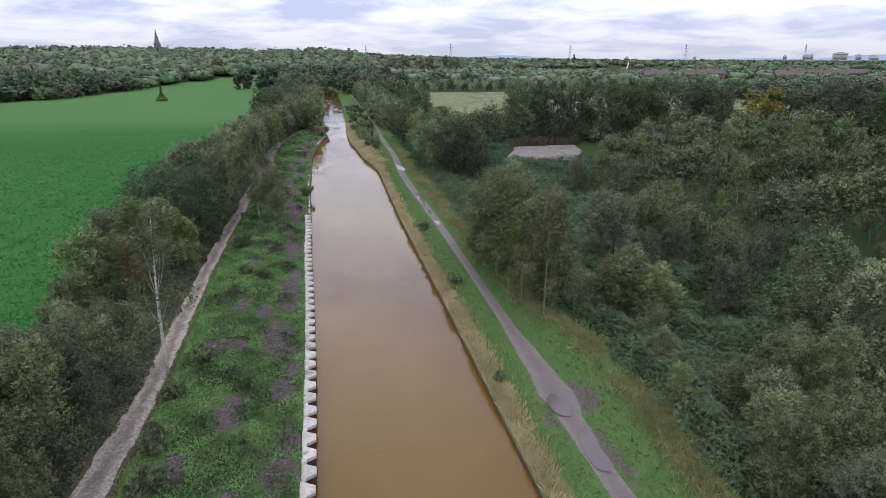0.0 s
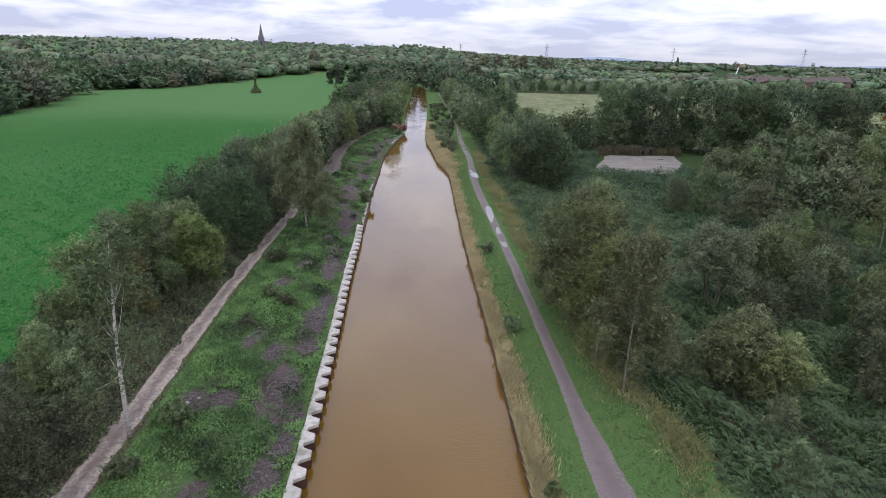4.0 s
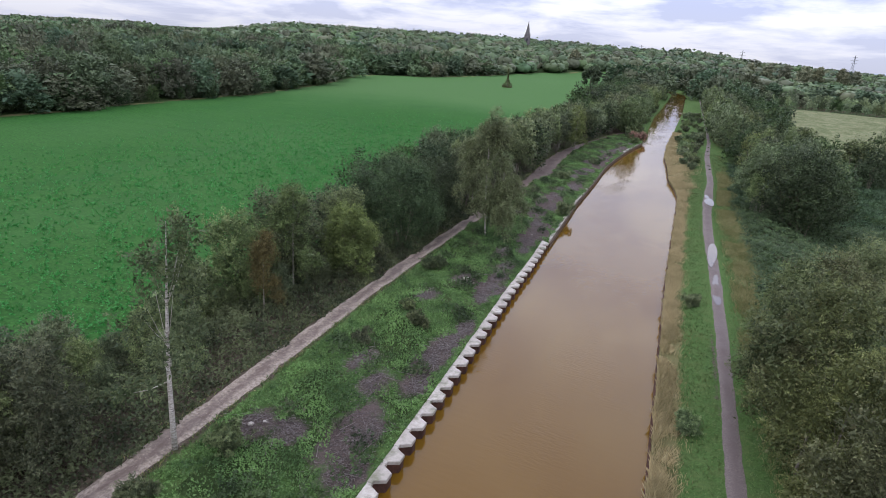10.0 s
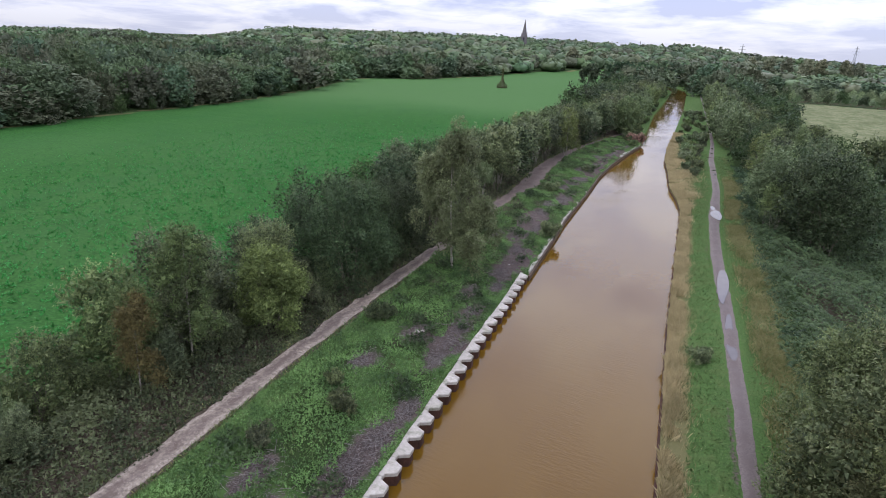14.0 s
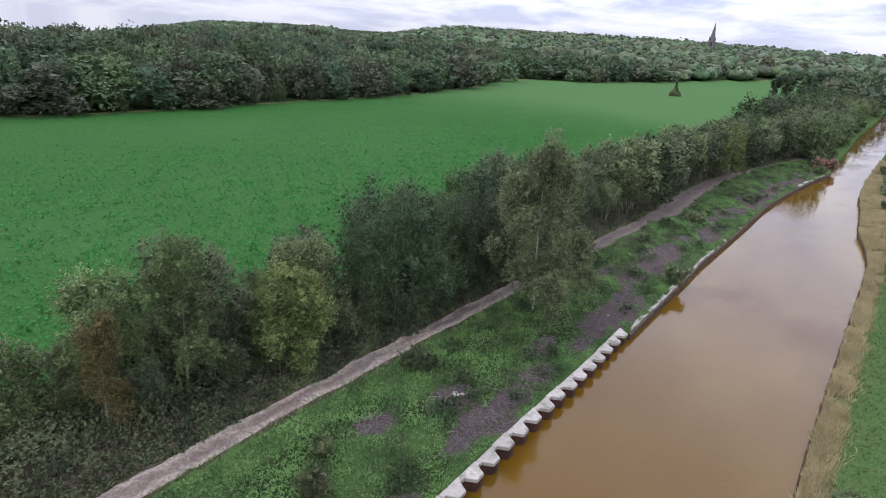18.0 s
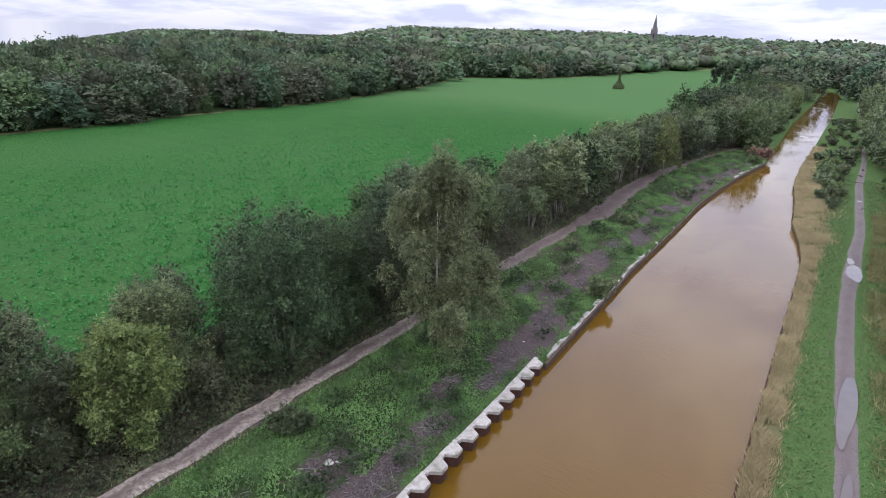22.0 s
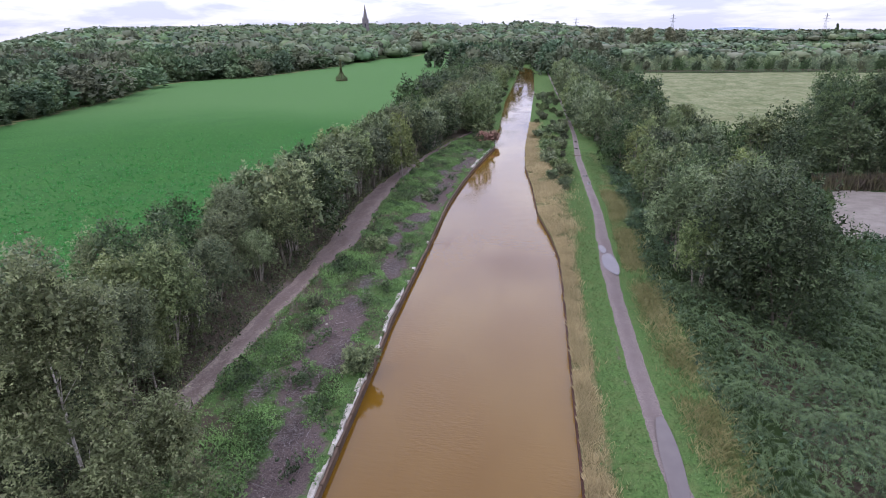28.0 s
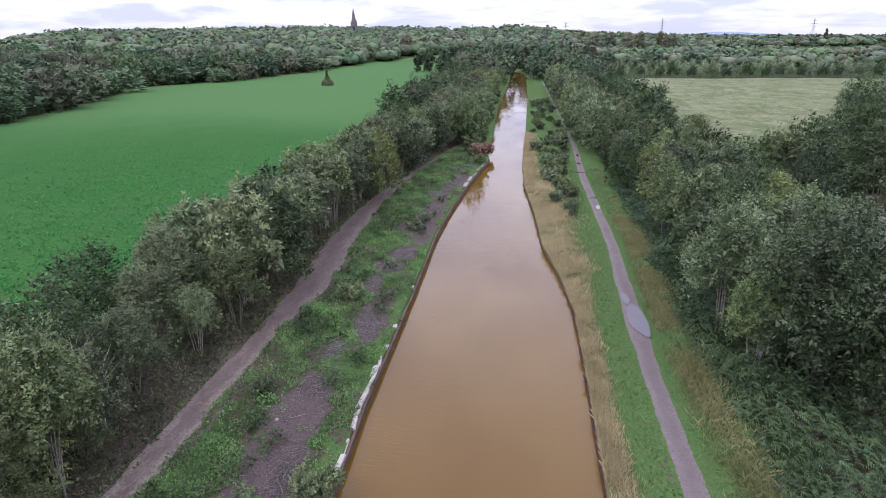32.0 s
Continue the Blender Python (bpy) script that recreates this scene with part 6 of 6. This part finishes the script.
for x, y, s in ((-100, 560, 2.3), (-88, 575, 2.0), (-78, 590, 1.7), (62, 640, 2.4), (78, 650, 2.3), (92, 636, 2.5), (106, 660, 2.3), (122, 640, 2.4), (48, 655, 2.2), (135, 655, 2.1)):
    plant("pale_w", x, y, s)
kind_of("plant_row", "young_willow", "shrub", 66, 7, 6, "plantation", 1800, 0.45, "pale green young willow in a plantation row", group="willow plantation", stems=3)
for i in range(46):
    for j in range(4):
        plant("plant_row", 20 + i * 6.2 + 2 * math.sin(i * 2.3 + j), 338 + j * 19 + 4 * math.sin(i * 1.7 + j * 2), 0.72 + 0.14 * math.sin(i * 3.1 + j) + 0.04 * j)
# dark hedge along the pasture fence
for i in range(22):
    plant(("mid3", "mid3", "mid3", "mid2")[i % 4], 31 + i * 7.4 + math.sin(i * 2.1), 324.5 + math.sin(i * 1.3), 0.66 + 0.1 * math.sin(i * 2.9), None, "clipped dark hedge bush along the pasture fence")
# tall poplars on the plain
kind_of("poplar", "poplar", "birch", 67, 24, 7, "dark", 4500, 0.62, "tall narrow dark poplar on the plain", group="poplars on the plain", thick=0.3, keep_in=0.5)
for i, (x, y) in enumerate(((330, 800), (338, 806), (345, 800), (390, 790), (398, 784), (408, 792), (416, 786))):
    plant("poplar", x, y, 0.58 + 0.06 * (i % 3))

# post-and-rail fence across the pasture
fence = thing("field_fence", "brown post-and-rail fence along the pasture", "fence")
POSTM = bm_mesh("post", box_bm(0.16, 0.16, 1.5, 0.0, (0, 0, 0.6)), POST)
for i in range(60):
    x = 42 + i * 2.5
    y = 318 + 0.02 * (x - 42)
    part("post", POSTM, fence, m=pose(x, y, float(gz(x, y))))
for zr in (0.55, 1.1):
    xs_ = np.arange(42, 191, 5.0)
    pts = [(x, 318 + 0.02 * (x - 42) - 0.1, float(gz(x, 318)) + zr) for x in xs_]
    part("rail", build_mesh("rail", *tube(pts, [0.07] * len(pts), 4), POST), fence)


# distant houses and towers on the plain
def house(L, W, H, label):
    ob = thing("house", label, "house", "brick houses on the plain")
    part("wall", bm_mesh("wall", box_bm(L, W, H, 0, (0, 0, H / 2)), BRICK), ob)
    bm = bmesh.new()
    for s in (-1, 1):
        for x in (-L / 2 - 0.3, L / 2 + 0.3):
            bm.verts.new((x, s * (W / 2 + 0.3), H))
    for x in (-L / 2 - 0.3, L / 2 + 0.3):
        bm.verts.new((x, 0, H + W * 0.42))
    bmesh.ops.convex_hull(bm, input=bm.verts)
    part("roof", bm_mesh("roof", bm, TILES), ob)
    for x in (-L / 3, 0, L / 3):
        for z in (1.4, 4.0):
            part("window", bm_mesh("window", box_bm(1.5, 0.1, 1.2, 0, (x, -W / 2 - 0.03, z)), GLASS), ob)
    part("chimney", bm_mesh("chimney", box_bm(0.9, 0.9, 2.2, 0, (L / 3, 0, H + W * 0.42)), BRICK), ob)
    return ob


h0 = house(24, 8, 5.4, "red-brick terraced house with a tiled roof")
first = True
for i in range(12):
    x = 235 + i * 27
    y = 436 - i * 9 + (i % 4) * 17
    m = pose(x, y, float(gz(x, y)), 0, 0, -12 + 7 * math.sin(i * 2.0))
    if first:
        h0.matrix_basis = m
        first = False
    else:
        copy_thing(h0, m)


def tower_block(x, y, w, d, h):
    ob = thing("tower_block", "pale concrete tower block on the far skyline", "apartment building", "tower blocks on the skyline", m=pose(x, y, 0, 0, 0, -35))
    part("wall", bm_mesh("wall", box_bm(w, d, h, 0, (0, 0, h / 2)), PALEWALL), ob)
    part("roof", bm_mesh("roof", box_bm(w * 0.5, d * 0.5, 3, 0, (0, 0, h + 1.5)), PALEWALL), ob)
    for fl in range(2, int(h / 4)):
        part("window_band", bm_mesh("window_band", box_bm(w * 0.9, 0.2, 1.6, 0, (0, -d / 2 - 0.1, fl * 4)), GLASS), ob)


for x, y, w, d, h in ((1500, 1750, 28, 16, 42), (1560, 1800, 18, 16, 46), (1660, 1790, 60, 20, 54), (1740, 1800, 24, 18, 44), (1830, 1830, 40, 18, 36), (1430, 1760, 16, 14, 40), (1200, 1900, 14, 12, 36), (980, 1950, 12, 12, 34)):
    tower_block(x, y, w * 0.7, d, h * 0.62)
# a leaning white mast with a red top beside a low shed
mx, my = 288, 560
mz = float(gz(mx, my))
mast = thing("mast", "slanting white and red mast on the plain", "mast", m=pose(mx, my, mz))
part("pole", build_mesh("pole", *tube([(0, 0, 0), (3, 0, 9), (5.0, 0, 22)], [0.55, 0.5, 0.35], 8), WHITE, True), mast)
part("pole_band", build_mesh("pole_band", *tube([(3.6, 0, 12.9), (4.1, 0, 16)], [0.62, 0.6], 8), RED, True), mast, "red painted band")
part("foot", bm_mesh("foot", box_bm(7, 1.2, 1.2, 0.2, (-3, 0, 0.6)), WHITE), mast)
shed = thing("shed", "low grey farm shed on the plain", "shed", m=pose(330, 330, float(gz(330, 330)), 0, 0, -10))
part("wall", bm_mesh("wall", box_bm(34, 12, 4, 0, (0, 0, 2)), PALEWALL), shed)
bm = bmesh.new()
for s in (-1, 1):
    for x in (-17.5, 17.5):
        bm.verts.new((x, s * 6.4, 4))
for x in (-17.5, 17.5):
    bm.verts.new((x, 0, 6.5))
bmesh.ops.convex_hull(bm, input=bm.verts)
part("roof", bm_mesh("roof", bm, SLATE), shed)

# pale stone and litter on the bank
for i, (x, y, s) in enumerate(((-3.0, 37.6, 0.2), (-2.8, 37.9, 0.12), (-4.7, 17.8, 0.13), (-4.3, 18.2, 0.1), (-1.8, 51.2, 0.08), (-4.1, 64.3, 0.1), (-3.2, 30.2, 0.14))):
    bm = bmesh.new()
    bmesh.ops.create_icosphere(bm, subdivisions=2, radius=s)
    for v in bm.verts:
        v.co *= 1 + 0.3 * noise.noise(v.co * 4 / s + Vector((i, 0, 0)))
        v.co.z *= 0.5
    ob = tagged(new("stone", bm_mesh("stone", bm, CONCRETE)), "pale broken stone lying on the bank", "stone", "stones on the bank")
    ob.matrix_basis = pose(x, y, float(gz(x, y)) + s * 0.2, 0, 0, i * 50)
